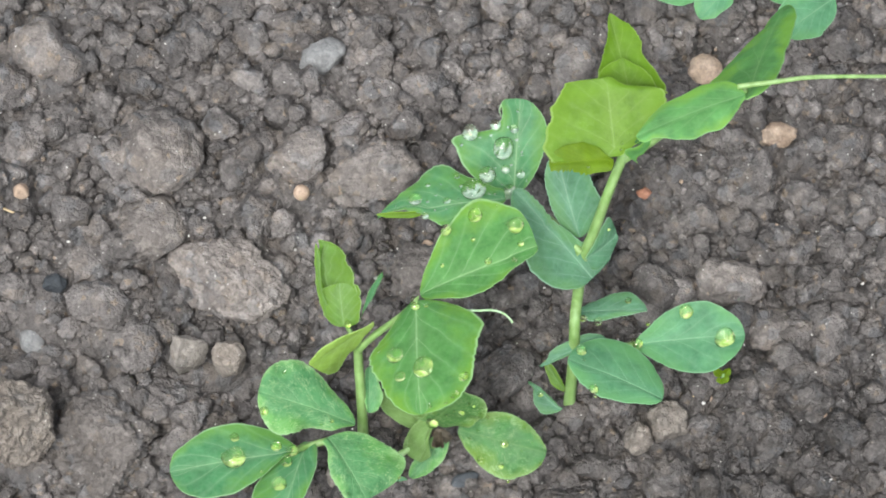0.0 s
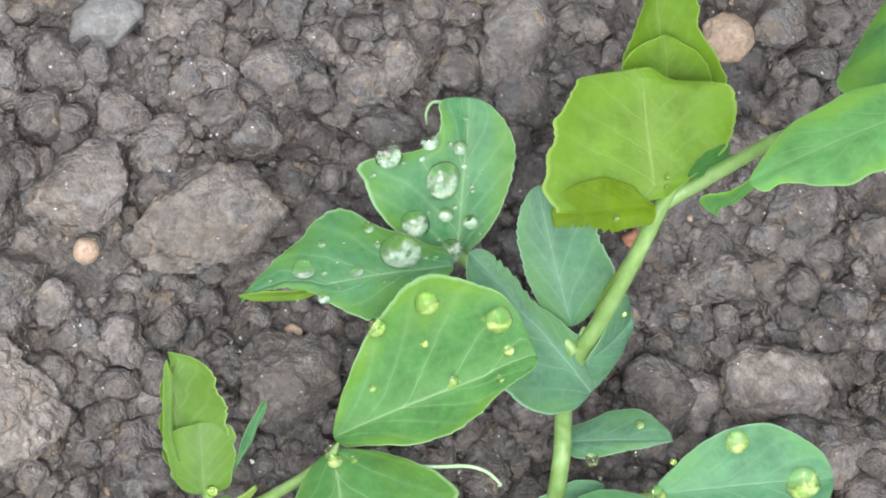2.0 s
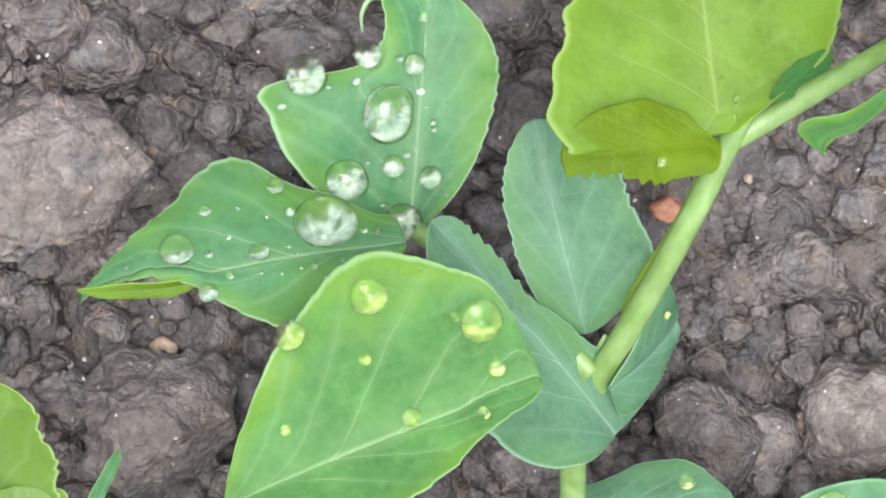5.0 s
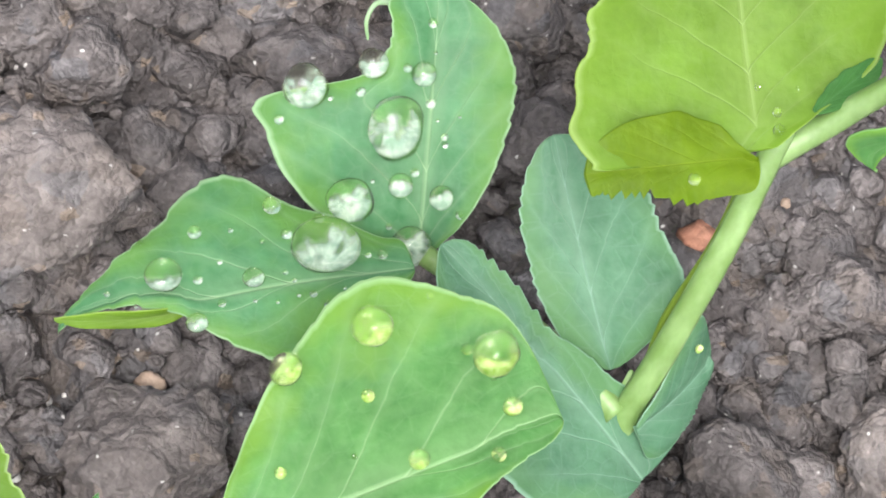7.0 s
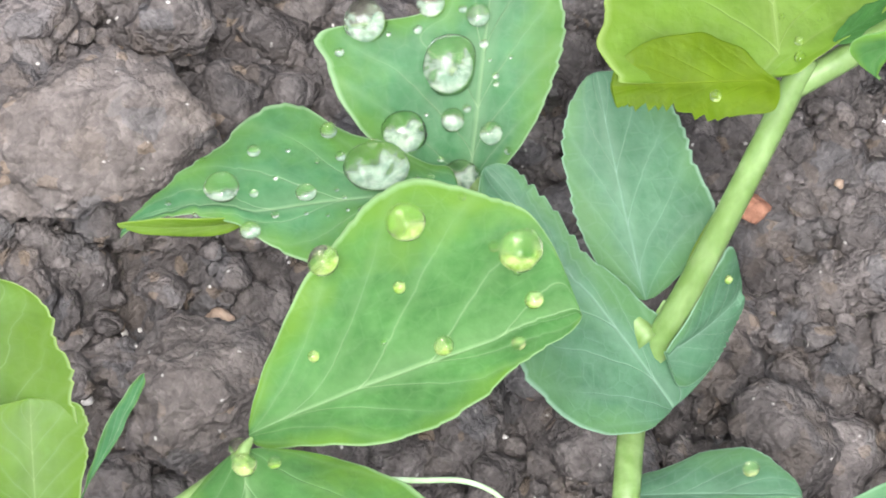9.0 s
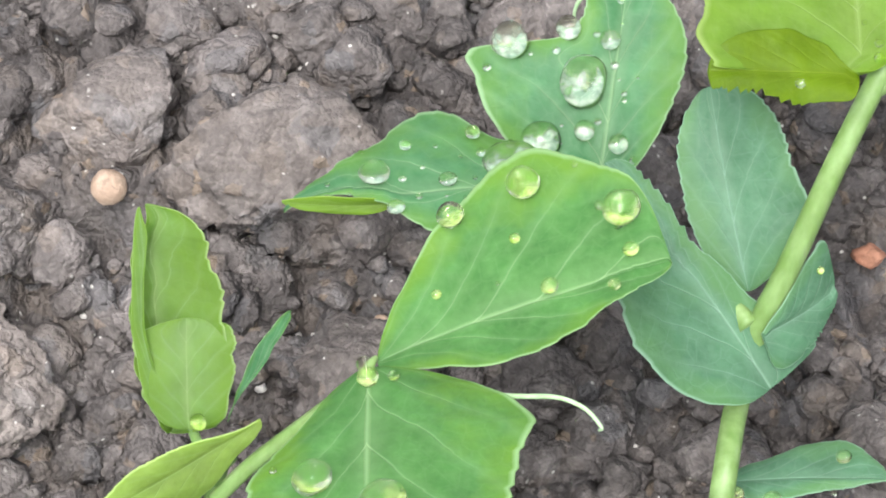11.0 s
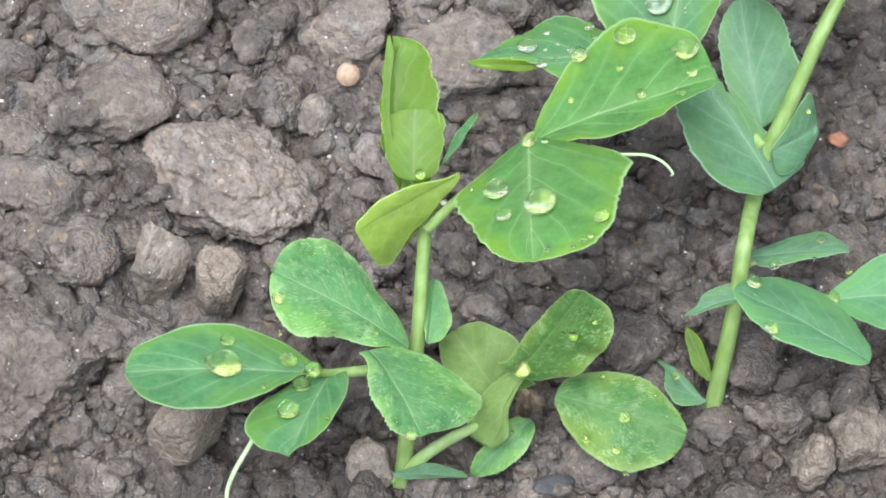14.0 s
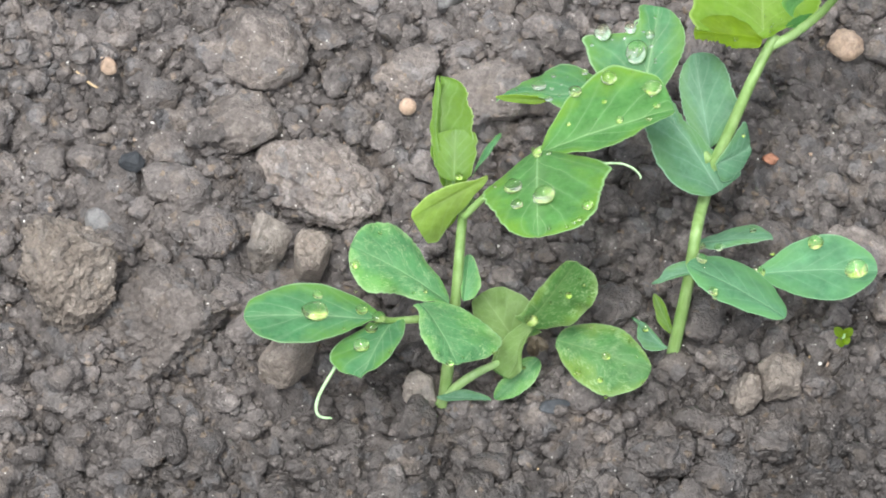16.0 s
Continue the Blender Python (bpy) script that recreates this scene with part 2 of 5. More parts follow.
LEAF_GREEN = leaf_material("leaf_green", (0.05, 0.17, 0.066), (0.082, 0.225, 0.096), (0.122, 0.275, 0.135), (0.27, 0.42, 0.23), 0.32, outer=(0.105, 0.245, 0.045))
LEAF_FRESH = leaf_material("leaf_fresh", (0.06, 0.185, 0.044), (0.09, 0.24, 0.06), (0.126, 0.285, 0.09), (0.27, 0.43, 0.2), 0.32, outer=(0.125, 0.26, 0.026))
LEAF_SOFT = leaf_material("leaf_soft", (0.1, 0.27, 0.085), (0.14, 0.33, 0.105), (0.18, 0.38, 0.135), (0.24, 0.42, 0.18), 0.5, outer=(0.21, 0.4, 0.07))
LEAF_BLUE = leaf_material("leaf_waxy", (0.06, 0.178, 0.084), (0.092, 0.238, 0.116), (0.132, 0.287, 0.16), (0.2, 0.37, 0.21), 0.28, rim=0.7, outer=(0.1, 0.255, 0.09))
LEAF_GLAUCOUS = leaf_material("leaf_glaucous", (0.07, 0.18, 0.094), (0.105, 0.232, 0.132), (0.15, 0.285, 0.185), (0.25, 0.4, 0.29), 0.32, net=0.1, outer=(0.1, 0.23, 0.085))
LEAF_MOTTLED = leaf_material("leaf_mottled", (0.05, 0.165, 0.062), (0.078, 0.22, 0.082), (0.125, 0.28, 0.12), (0.2, 0.36, 0.17), 0.25, mottle=0.62, outer=(0.105, 0.27, 0.06))
LEAF_OLIVE = leaf_material("leaf_olive", (0.06, 0.17, 0.042), (0.092, 0.23, 0.055), (0.14, 0.285, 0.085), (0.2, 0.33, 0.12), 0.3, mottle=0.8, outer=(0.15, 0.26, 0.05))
LEAF_SHADOW_PATCH = leaf_material("leaf_shadow_patch", (0.03, 0.12, 0.02), (0.045, 0.16, 0.03), (0.07, 0.2, 0.045), (0.1, 0.24, 0.08), 0.3, rim=0.1)
LEAF_SAGE = leaf_material("leaf_sage", (0.12, 0.215, 0.055), (0.16, 0.27, 0.078), (0.2, 0.31, 0.11), (0.26, 0.37, 0.16), 0.34, mottle=0.25)
LEAF_AGED = leaf_material("leaf_aged", (0.04, 0.135, 0.035), (0.064, 0.178, 0.047), (0.1, 0.228, 0.075), (0.14, 0.26, 0.1), 0.28, mottle=0.5, outer=(0.14, 0.235, 0.035))
LEAF_YOUNG = leaf_material("leaf_young", (0.15, 0.268, 0.06), (0.2, 0.338, 0.095), (0.25, 0.395, 0.135), (0.4, 0.52, 0.25), 0.58, outer=(0.18, 0.315, 0.05))
# young leaf with light put into its colour, for a steep stipule
LEAF_YOUNG_LIT = leaf_material("leaf_young_lit", (0.27, 0.4, 0.1), (0.34, 0.48, 0.14), (0.4, 0.54, 0.19), (0.46, 0.6, 0.28), 0.6)
LEAF_LIME = leaf_material("leaf_lime", (0.108, 0.198, 0.001), (0.136, 0.23, 0.003), (0.16, 0.255, 0.008), (0.2, 0.295, 0.02), 0.48, rim=0.15)
LEAF_YELLOW = leaf_material("leaf_yellow", (0.15, 0.27, 0.03), (0.187, 0.322, 0.048), (0.225, 0.36, 0.075), (0.3, 0.42, 0.12), 0.5, outer=(0.165, 0.3, 0.02))
LEAF_WITHERED = leaf_material("leaf_withered", (0.03, 0.024, 0.016), (0.07, 0.055, 0.036), (0.13, 0.105, 0.07), (0.15, 0.125, 0.085), 0.1)


def stem_material(name, base, light):
    mat, n, l, bsdf = nodes_of(name)
    pos = n.new("ShaderNodeNewGeometry").outputs["Position"]
    stretch = n.new("ShaderNodeVectorMath")
    stretch.operation = "MULTIPLY"
    stretch.inputs[1].default_value = (1.0, 1.0, 0.12)
    l.new(pos, stretch.inputs[0])
    streak = noise_node(n, l, stretch.outputs[0], 900.0, 3.0)
    l.new(blend(n, l, ramp(n, l, streak, 0.35, 0.7), base, light), bsdf.inputs["Base Color"])
    bsdf.inputs["Roughness"].default_value = 0.45
    bsdf.inputs["Subsurface Weight"].default_value = 0.25
    bsdf.inputs["Subsurface Radius"].default_value = (0.0006, 0.001, 0.0003)
    return mat


STEM = stem_material("stem_green", (0.125, 0.215, 0.055), (0.205, 0.315, 0.115))
STEM_EDGE = stem_material("stem_edge", (0.14, 0.22, 0.01), (0.19, 0.27, 0.03))
STEM_PALE = stem_material("stem_pale", (0.22, 0.36, 0.12), (0.32, 0.46, 0.2))
TENDRIL = stem_material("tendril_pale", (0.25, 0.4, 0.2), (0.38, 0.52, 0.32))

WATER, wn2, wl2, wb = nodes_of("water")
# yellow tint stands in for leaf light gathered by the drop
wb.inputs["Base Color"].default_value = (0.97, 1.0, 0.72, 1)
wb.inputs["Roughness"].default_value = 0.0
wb.inputs["IOR"].default_value = 1.333
wb.inputs["Transmission Weight"].default_value = 1.0
clear = wn2.new("ShaderNodeBsdfTransparent")
wmix = wn2.new("ShaderNodeMixShader")
wmix.inputs[0].default_value = 0.3
wl2.new(wb.outputs[0], wmix.inputs[1])
wl2.new(clear.outputs[0], wmix.inputs[2])
wl2.new(wmix.outputs[0], wn2["Material Output"].inputs["Surface"])

# the film of air that waxy leaves hold under a drop; its dull silver shine is painted as pale colour
def film_shine_material(name, strength, reach, shade, bright):
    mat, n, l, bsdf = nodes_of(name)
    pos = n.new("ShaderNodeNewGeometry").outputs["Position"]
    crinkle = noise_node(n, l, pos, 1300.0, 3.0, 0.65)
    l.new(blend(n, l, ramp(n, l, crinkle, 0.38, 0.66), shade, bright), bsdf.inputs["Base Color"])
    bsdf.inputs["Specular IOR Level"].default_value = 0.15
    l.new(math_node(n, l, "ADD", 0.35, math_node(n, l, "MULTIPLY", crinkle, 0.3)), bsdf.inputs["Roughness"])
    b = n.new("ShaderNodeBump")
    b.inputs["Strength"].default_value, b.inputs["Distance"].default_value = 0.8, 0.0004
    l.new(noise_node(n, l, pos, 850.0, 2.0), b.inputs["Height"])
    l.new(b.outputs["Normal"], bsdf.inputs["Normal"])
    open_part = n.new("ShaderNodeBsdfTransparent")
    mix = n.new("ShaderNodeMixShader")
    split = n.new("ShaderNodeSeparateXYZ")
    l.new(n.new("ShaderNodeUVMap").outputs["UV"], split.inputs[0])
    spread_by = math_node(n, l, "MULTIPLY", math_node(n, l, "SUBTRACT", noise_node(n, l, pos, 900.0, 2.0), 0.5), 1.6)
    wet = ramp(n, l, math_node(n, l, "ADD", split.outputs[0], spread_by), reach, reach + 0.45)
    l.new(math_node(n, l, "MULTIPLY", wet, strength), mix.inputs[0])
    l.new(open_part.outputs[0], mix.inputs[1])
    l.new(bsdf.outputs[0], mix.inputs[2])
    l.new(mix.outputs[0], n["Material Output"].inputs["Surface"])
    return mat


FILM_SHINE = film_shine_material("air_film_shine", 0.85, 0.22, (0.22, 0.34, 0.29), (0.53, 0.63, 0.6))
# yellow tones stand in for light that the drop focuses on the leaf
FILM_SHINE_YELLOW = film_shine_material("air_film_shine_yellow", 0.74, 0.26, (0.24, 0.42, 0.05), (0.68, 0.8, 0.42))

# ---- shapes ----


def mesh_object(name, verts, faces, material, parent=None, uvs=None, smooth=True):
    """One mesh; places in millimetres of the plot, taken relative to the parent's foot."""
    top = parent
    while top and top.parent:
        top = top.parent
    foot = top.location if top else Vector((0, 0, 0))
    me = bpy.data.meshes.new(name)
    me.from_pydata([tuple(Vector(v) * MM - foot) for v in verts], [], faces)
    if uvs is not None:
        layer = me.uv_layers.new(name="UVMap")
        flat = [c for loop in me.loops for c in uvs[loop.vertex_index]]
        layer.data.foreach_set("uv", flat)
    me.polygons.foreach_set("use_smooth", [smooth] * len(me.polygons))
    me.materials.append(material)
    me.update()
    ob = new(name, me)
    if parent:
        ob.parent = parent
    return ob


def spread(widths, theta):
    """Width of a blade at the angle theta (0 at its base, pi at its tip), smooth through its stations."""
    ws = [0.0, *widths, 0.0]
    x = theta / math.pi * (len(ws) - 1)
    i = min(int(x), len(ws) - 2)
    f = x - i
    p0, p1, p2, p3 = ws[max(i - 1, 0)] if i else -ws[1], ws[i], ws[i + 1], ws[i + 2] if i + 2 < len(ws) else -ws[-2]
    m1, m2 = (p2 - p0) * 0.4, (p3 - p1) * 0.4
    return (2 * f ** 3 - 3 * f ** 2 + 1) * p1 + (f ** 3 - 2 * f ** 2 + f) * m1 + (3 * f ** 2 - 2 * f ** 3) * p2 + (f ** 3 - f ** 2) * m2


DROPS = []
ROWS, COLS, THICK = 120, 16, 0.12


def leaf(plant, name, material, base, tip, normal, left, right, bend=0.5, cup=0.0, ripple=0.2, teeth=0.0, drops=(), silver=False, label="", side_teeth="both"):
    """A blade from base to tip: widths on both sides, arched by bend, cupped across, rippled, with a toothed rim. Millimetres."""
    base, tip, n = Vector(base), Vector(tip), Vector(normal).normalized()
    axis = tip - base
    size = axis.length
    axis.normalize()
    n = (n - axis * n.dot(axis)).normalized()
    across = axis.cross(n)
    rng = random.Random(int(size * 1000) + int(base.x * 77))
    shift = Vector((rng.uniform(-50, 50), rng.uniform(-50, 50), 0))

    def place(s, off, u, half):
        lift = bend * 4 * s * (1 - s) + cup * u * u * min(half, 5.0) / 5.0 * 1.6
        lift += ripple * (0.25 + abs(u)) * noise.noise((base + axis * s * size + across * off + shift) * 0.28) * 1.6
        lift -= 0.25 * math.exp(-(u * half / 0.5) ** 2)
        return base + axis * (s * size) + across * off + n * lift

    # saw teeth of uneven depth along both rims
    jag = []
    for side in (0, 1):
        row, depth, step = [], 1.0, 0
        for i in range(ROWS + 1):
            if step == 0:
                length, depth = rng.choice((4, 5, 6, 8)), rng.uniform(0.2, 1.3)
            row.append(depth * (step / length - 0.5))
            step = (step + 1) % length
        jag.append(row)

    verts, uvs, faces = [], [], []
    for top in (1, 0):
        for i in range(ROWS + 1):
            th = math.pi * i / ROWS
            s = 0.5 - 0.5 * math.cos(th)
            wl, wr = spread(left, th), spread(right, th)
            if teeth and 0.25 < s < 0.96:
                k = teeth * min(1.0, (s - 0.25) * 4, (0.96 - s) * 12)
                wl += k * jag[0][i] * (side_teeth != "right")
                wr += k * jag[1][i] * (side_teeth != "left")
            if wl + wr < 0.04:
                wl = wr = 0.02
            half = 0.5 * (wl + wr)
            rib = min(max(0.0, 0.4 * half - wl), wr - 0.4 * half)
            for j in range(-COLS // 2, COLS // 2 + 1):
                u = math.sin(math.pi / 2 * j / (COLS / 2)) if j else 0.0
                off = rib + u * (wr - rib if u >= 0 else wl + rib)
                thin = THICK * (0.35 + 0.65 * math.sqrt(max(0.0, 1 - u * u)))
                verts.append(place(s, off, u, half) + n * (thin if top else -thin))
                uvs.append((s, 0.5 + 0.5 * u))
    stride, layer = COLS + 1, (ROWS + 1) * (COLS + 1)
    for i in range(ROWS):
        for j in range(COLS):
            a = i * stride + j
            faces.append((a, a + 1, a + stride + 1, a + stride))
            a += layer
            faces.append((a, a + stride, a + stride + 1, a + 1))
        for a in (i * stride, i * stride + COLS):
            faces.append((a, a + stride, a + stride + layer, a + layer) if a % stride == 0 else (a + stride, a, a + layer, a + stride + layer))
    ob = mesh_object(name, verts, faces, material, plant, uvs)
    per_row = 2 * COLS + 2
    ob.data.polygons.foreach_set("use_smooth", [k % per_row < 2 * COLS for k in range(len(faces))])
    if label:
        tagged(ob, label)
    for s, off, r in drops:
        th = math.acos(max(-1, min(1, 1 - 2 * s)))
        w = max(spread(right if off >= 0 else left, th), abs(off), 0.3)
        DROPS.append((place(min(max(s, 0), 1), off, off / w, w), n, axis, r, silver))
    return ob


def cord(plant, name, material, points, radii, sides=10, label=""):
    """A round tapering stem through the points."""
    pts = [Vector(p) for p in points]
    path, rad = [], []
    for i in range(len(pts) - 1):
        p0, p1, p2, p3 = pts[max(i - 1, 0)], pts[i], pts[i + 1], pts[min(i + 2, len(pts) - 1)]
        for k in range(8):
            f = k / 8
            path.append(0.5 * (2 * p1 + (p2 - p0) * f + (2 * p0 - 5 * p1 + 4 * p2 - p3) * f * f + (3 * p1 - p0 - 3 * p2 + p3) * f ** 3))
            rad.append(radii[i] * (1 - f) + radii[i + 1] * f)
    path.append(pts[-1])
    rad.append(radii[-1])
    verts, faces = [], []
    x = Vector((1, 0.3, 0.1))
    for i, p in enumerate(path):
        d = (path[min(i + 1, len(path) - 1)] - path[max(i - 1, 0)]).normalized()
        x = (x - d * x.dot(d)).normalized()
        y = d.cross(x)
        for k in range(sides):
            a = 2 * math.pi * k / sides
            r = rad[i] * (1 + 0.06 * math.cos(4 * a))
            verts.append(p + x * (math.cos(a) * r) + y * (math.sin(a) * r))
    for i in range(len(path) - 1):
        for k in range(sides):
            a, b = i * sides + k, i * sides + (k + 1) % sides
            faces.append((a, b, b + sides, a + sides))
    faces.append(tuple(range(sides))[::-1])
    faces.append(tuple(range((len(path) - 1) * sides, len(path) * sides)))
    ob = mesh_object(name, verts, faces, material, plant)
    if label:
        tagged(ob, label)
    return ob


def ball(levels):
    bm = bmesh.new()
    bmesh.ops.create_icosphere(bm, subdivisions=levels, radius=1.0)
    v = np.array([p.co for p in bm.verts])
    f = np.array([[q.index for q in face.verts] for face in bm.faces])
    bm.free()
    return v, f


def broken(d, planes, shift, rough, size):
    """A point of a ball turned into broken, granular earth or stone."""
    q = d * (1 + 0.5 * rough * noise.fractal(d * 1.1 + shift, 1.0, 2.0, 3))
    for n, k in planes:
        over = q.dot(n) - k
        if over > 0:
            q -= n * over * 0.92
    q += d * (rough * 0.3 * noise.fractal(d * 3.0 + shift, 0.7, 2.1, 4))
    q = Vector((q.x * size[0], q.y * size[1], q.z * size[2])) * 1.14
    if rough > 0.2:
        w = q + Vector((noise.noise(q * 0.8), noise.noise(q * 0.8 + shift), 0)) * 0.8 + shift
        grain = min(0.75, 0.05 * (size[0] + size[1])) * rough / 0.3
        q += d * grain * (1.1 * (0.45 - noise.voronoi(w * 0.42)[0][0]) + 0.7 * (0.45 - noise.voronoi(w * 0.9)[0][0]) + 0.3 * (0.45 - noise.voronoi(w * 1.9)[0][0]))
    return q


def lump(name, at, size, material, label, category, seed=0, rough=0.3, levels=4, turn=0.0, sink=0.25, group="", cuts=13):
    """A broken, faceted clod or stone, partly sunk in the soil. at: x, y; size: half width, depth and height, in millimetres."""
    v, f = ball(levels)
    rng = random.Random(seed * 31 + 7)
    shift = Vector((seed * 7.3, seed * 3.1, seed))
    planes = []
    for _ in range(cuts):
        planes.append((Vector((rng.gauss(0, 1), rng.gauss(0, 1), rng.gauss(0.2, 0.8))).normalized(), rng.uniform(0.58, 0.9)))
    out = []
    for p in v:
        q = broken(Vector(p), planes, shift, rough, size)
        q.rotate(Euler((0, 0, radians(turn))))
        out.append(q)
    foot = Vector((at[0], at[1], soil_height(at[0], at[1]) + size[2] * (1 - 2 * sink)))
    me = bpy.data.meshes.new(name)
    me.from_pydata([tuple(q * MM) for q in out], [], [tuple(int(i) for i in t) for t in f])
    me.polygons.foreach_set("use_smooth", [True] * len(me.polygons))
    me.materials.append(material)
    ob = new(name, me)
    ob.location = foot * MM
    return tagged(ob, label, category, group)


# ---- ground ----


def hash01(ix, iy, k):
    h = np.sin(ix * 127.1 + iy * 311.7 + k * 74.7) * 43758.5453
    return h - np.floor(h)


def value_noise(x, y, k):
    ix, iy = np.floor(x), np.floor(y)
    fx, fy = x - ix, y - iy
    fx, fy = fx * fx * (3 - 2 * fx), fy * fy * (3 - 2 * fy)
    a, b = hash01(ix, iy, k), hash01(ix + 1, iy, k)
    c, d = hash01(ix, iy + 1, k), hash01(ix + 1, iy + 1, k)
    return (a * (1 - fx) + b * fx) * (1 - fy) + (c * (1 - fx) + d * fx) * fy


def cell_bumps(x, y, k):
    """Rounded heaps: 1 at a heap's middle, 0 at the cracks between."""
    ix, iy = np.floor(x), np.floor(y)
    best = np.full(np.shape(x), 9.0)
    second = np.full(np.shape(x), 9.0)
    for dx in (-1, 0, 1):
        for dy in (-1, 0, 1):
            cx, cy = ix + dx, iy + dy
            d = (cx + hash01(cx, cy, k) - x) ** 2 + (cy + hash01(cx, cy, k + 5) - y) ** 2
            second = np.minimum(second, np.maximum(best, d))
            best = np.minimum(best, d)
    return np.sqrt(second) - np.sqrt(best)


def broad_height(y):
    """The bed rises gently away from the front and levels out behind."""
    past = 8.0 * np.log1p(np.exp(np.clip((y - 60.0) / 8.0, -40, 40)))
    under = 8.0 * np.log1p(np.exp(np.clip((-50.0 - y) / 8.0, -40, 40)))
    past, under = np.where(y > 380, y - 60.0, past), np.where(y < -370, -50.0 - y, under)
    return 6.3 + 0.30 * (y - past + under)


def soil_field(x, y):
    x, y = np.asarray(x, float), np.asarray(y, float)
    near = np.exp(-(np.hypot(x, y) / 260.0) ** 2)
    wx, wy = x + 3 * value_noise(x / 5, y / 5, 3), y + 3 * value_noise(x / 5, y / 5, 8)
    h = 3.6 * (value_noise(x / 22, y / 22, 1) - 0.5) + 3.0 * (value_noise(x / 9, y / 9, 2) - 0.5)
    h += 6.4 * (np.minimum(cell_bumps(wx / 11, wy / 11, 4), 0.5) - 0.3)
    h += 3.8 * (np.minimum(cell_bumps(wx / 4.6, wy / 4.6, 6), 0.5) - 0.3)
    h += 1.2 * (np.minimum(cell_bumps(wx / 2.1, wy / 2.1, 9), 0.5) - 0.3)
    h += 0.9 * (value_noise(x / 1.5, y / 1.5, 11) - 0.5) + 0.7 * (value_noise(x / 0.8, y / 0.8, 13) - 0.5)
    fade = np.exp(-(np.hypot(x, y) / 420.0) ** 2)
    return 7.0 + (broad_height(y) - 7.0) * fade + h * near - 1.8


def soil_height(x, y):
    return float(soil_field(np.array([x]), np.array([y]))[0])


def stretched(low, high, step, far):
    inner = np.arange(low, high + step / 2, step)
    outer, d = [], step
    while not outer or outer[-1] < far:
        d *= 1.12
        outer.append((outer[-1] if outer else 0.0) + d)
    outer = np.array(outer)
    return np.concatenate([(low - outer)[::-1], inner, high + outer])


gx, gy = stretched(-125, 150, 0.55, 60000), stretched(-75, 170, 0.55, 60000)
X, Y = np.meshgrid(gx, gy)
Z = soil_field(X, Y)
nx, ny = len(gx), len(gy)
ground_mesh = bpy.data.meshes.new("ground")
idx = np.arange(nx * ny).reshape(ny, nx)
quads = np.stack([idx[:-1, :-1], idx[:-1, 1:], idx[1:, 1:], idx[1:, :-1]], -1).reshape(-1, 4)
ground_mesh.vertices.add(nx * ny)
ground_mesh.vertices.foreach_set("co", (np.stack([X, Y, Z], -1).reshape(-1) * MM).astype(np.float32))
ground_mesh.loops.add(quads.size)
ground_mesh.loops.foreach_set("vertex_index", quads.reshape(-1).astype(np.int32))
ground_mesh.polygons.add(len(quads))
ground_mesh.polygons.foreach_set("loop_start", np.arange(0, quads.size, 4, dtype=np.int32))
ground_mesh.update(calc_edges=True)
ground_mesh.polygons.foreach_set("use_smooth", np.ones(len(quads), bool))
ground_mesh.materials.append(SOIL)
ground = tagged(new("ground", ground_mesh), "dark damp crumbly garden soil, freshly dug and uneven", "soil", kind="structure")


def crumb_form(v, shift, seed):
    rng = random.Random(seed)
    planes = [(Vector((rng.gauss(0, 1), rng.gauss(0, 1), rng.gauss(0, 1))).normalized(), rng.uniform(0.55, 0.9)) for _ in range(9)]
    return np.array([broken(Vector(p), planes, shift, 0.5, (1, 1, 1)) for p in v]) * 0.98


CLEAR = ((-9, 41.4, 2.6), (66.6, 55.2, 4.5), (78, 44.1, 4.0), (-59, 46.8, 2.8), (52.4, 36.2, 2.6), (-60, 21.9, 3.4), (-54.9, 30.9, 3.4), (-3.2, 67.5, 4.6),
         (51.3, -4.5, 4.4), (46.4, -6.2, 3.0), (-29.4, -5.3, 5.0), (-32.6, 15.4, 4.2), (-24.8, 13.6, 3.4), (-6.9, -6.2, 3.4), (-64.4, 5.5, 8.4))


def is_clear(x, y, size):
    """Whether a crumb of that size leaves the pebbles and small stones free."""
    return all(math.hypot(x - cx, y - cy) > r + 0.7 * size for cx, cy, r in CLEAR)


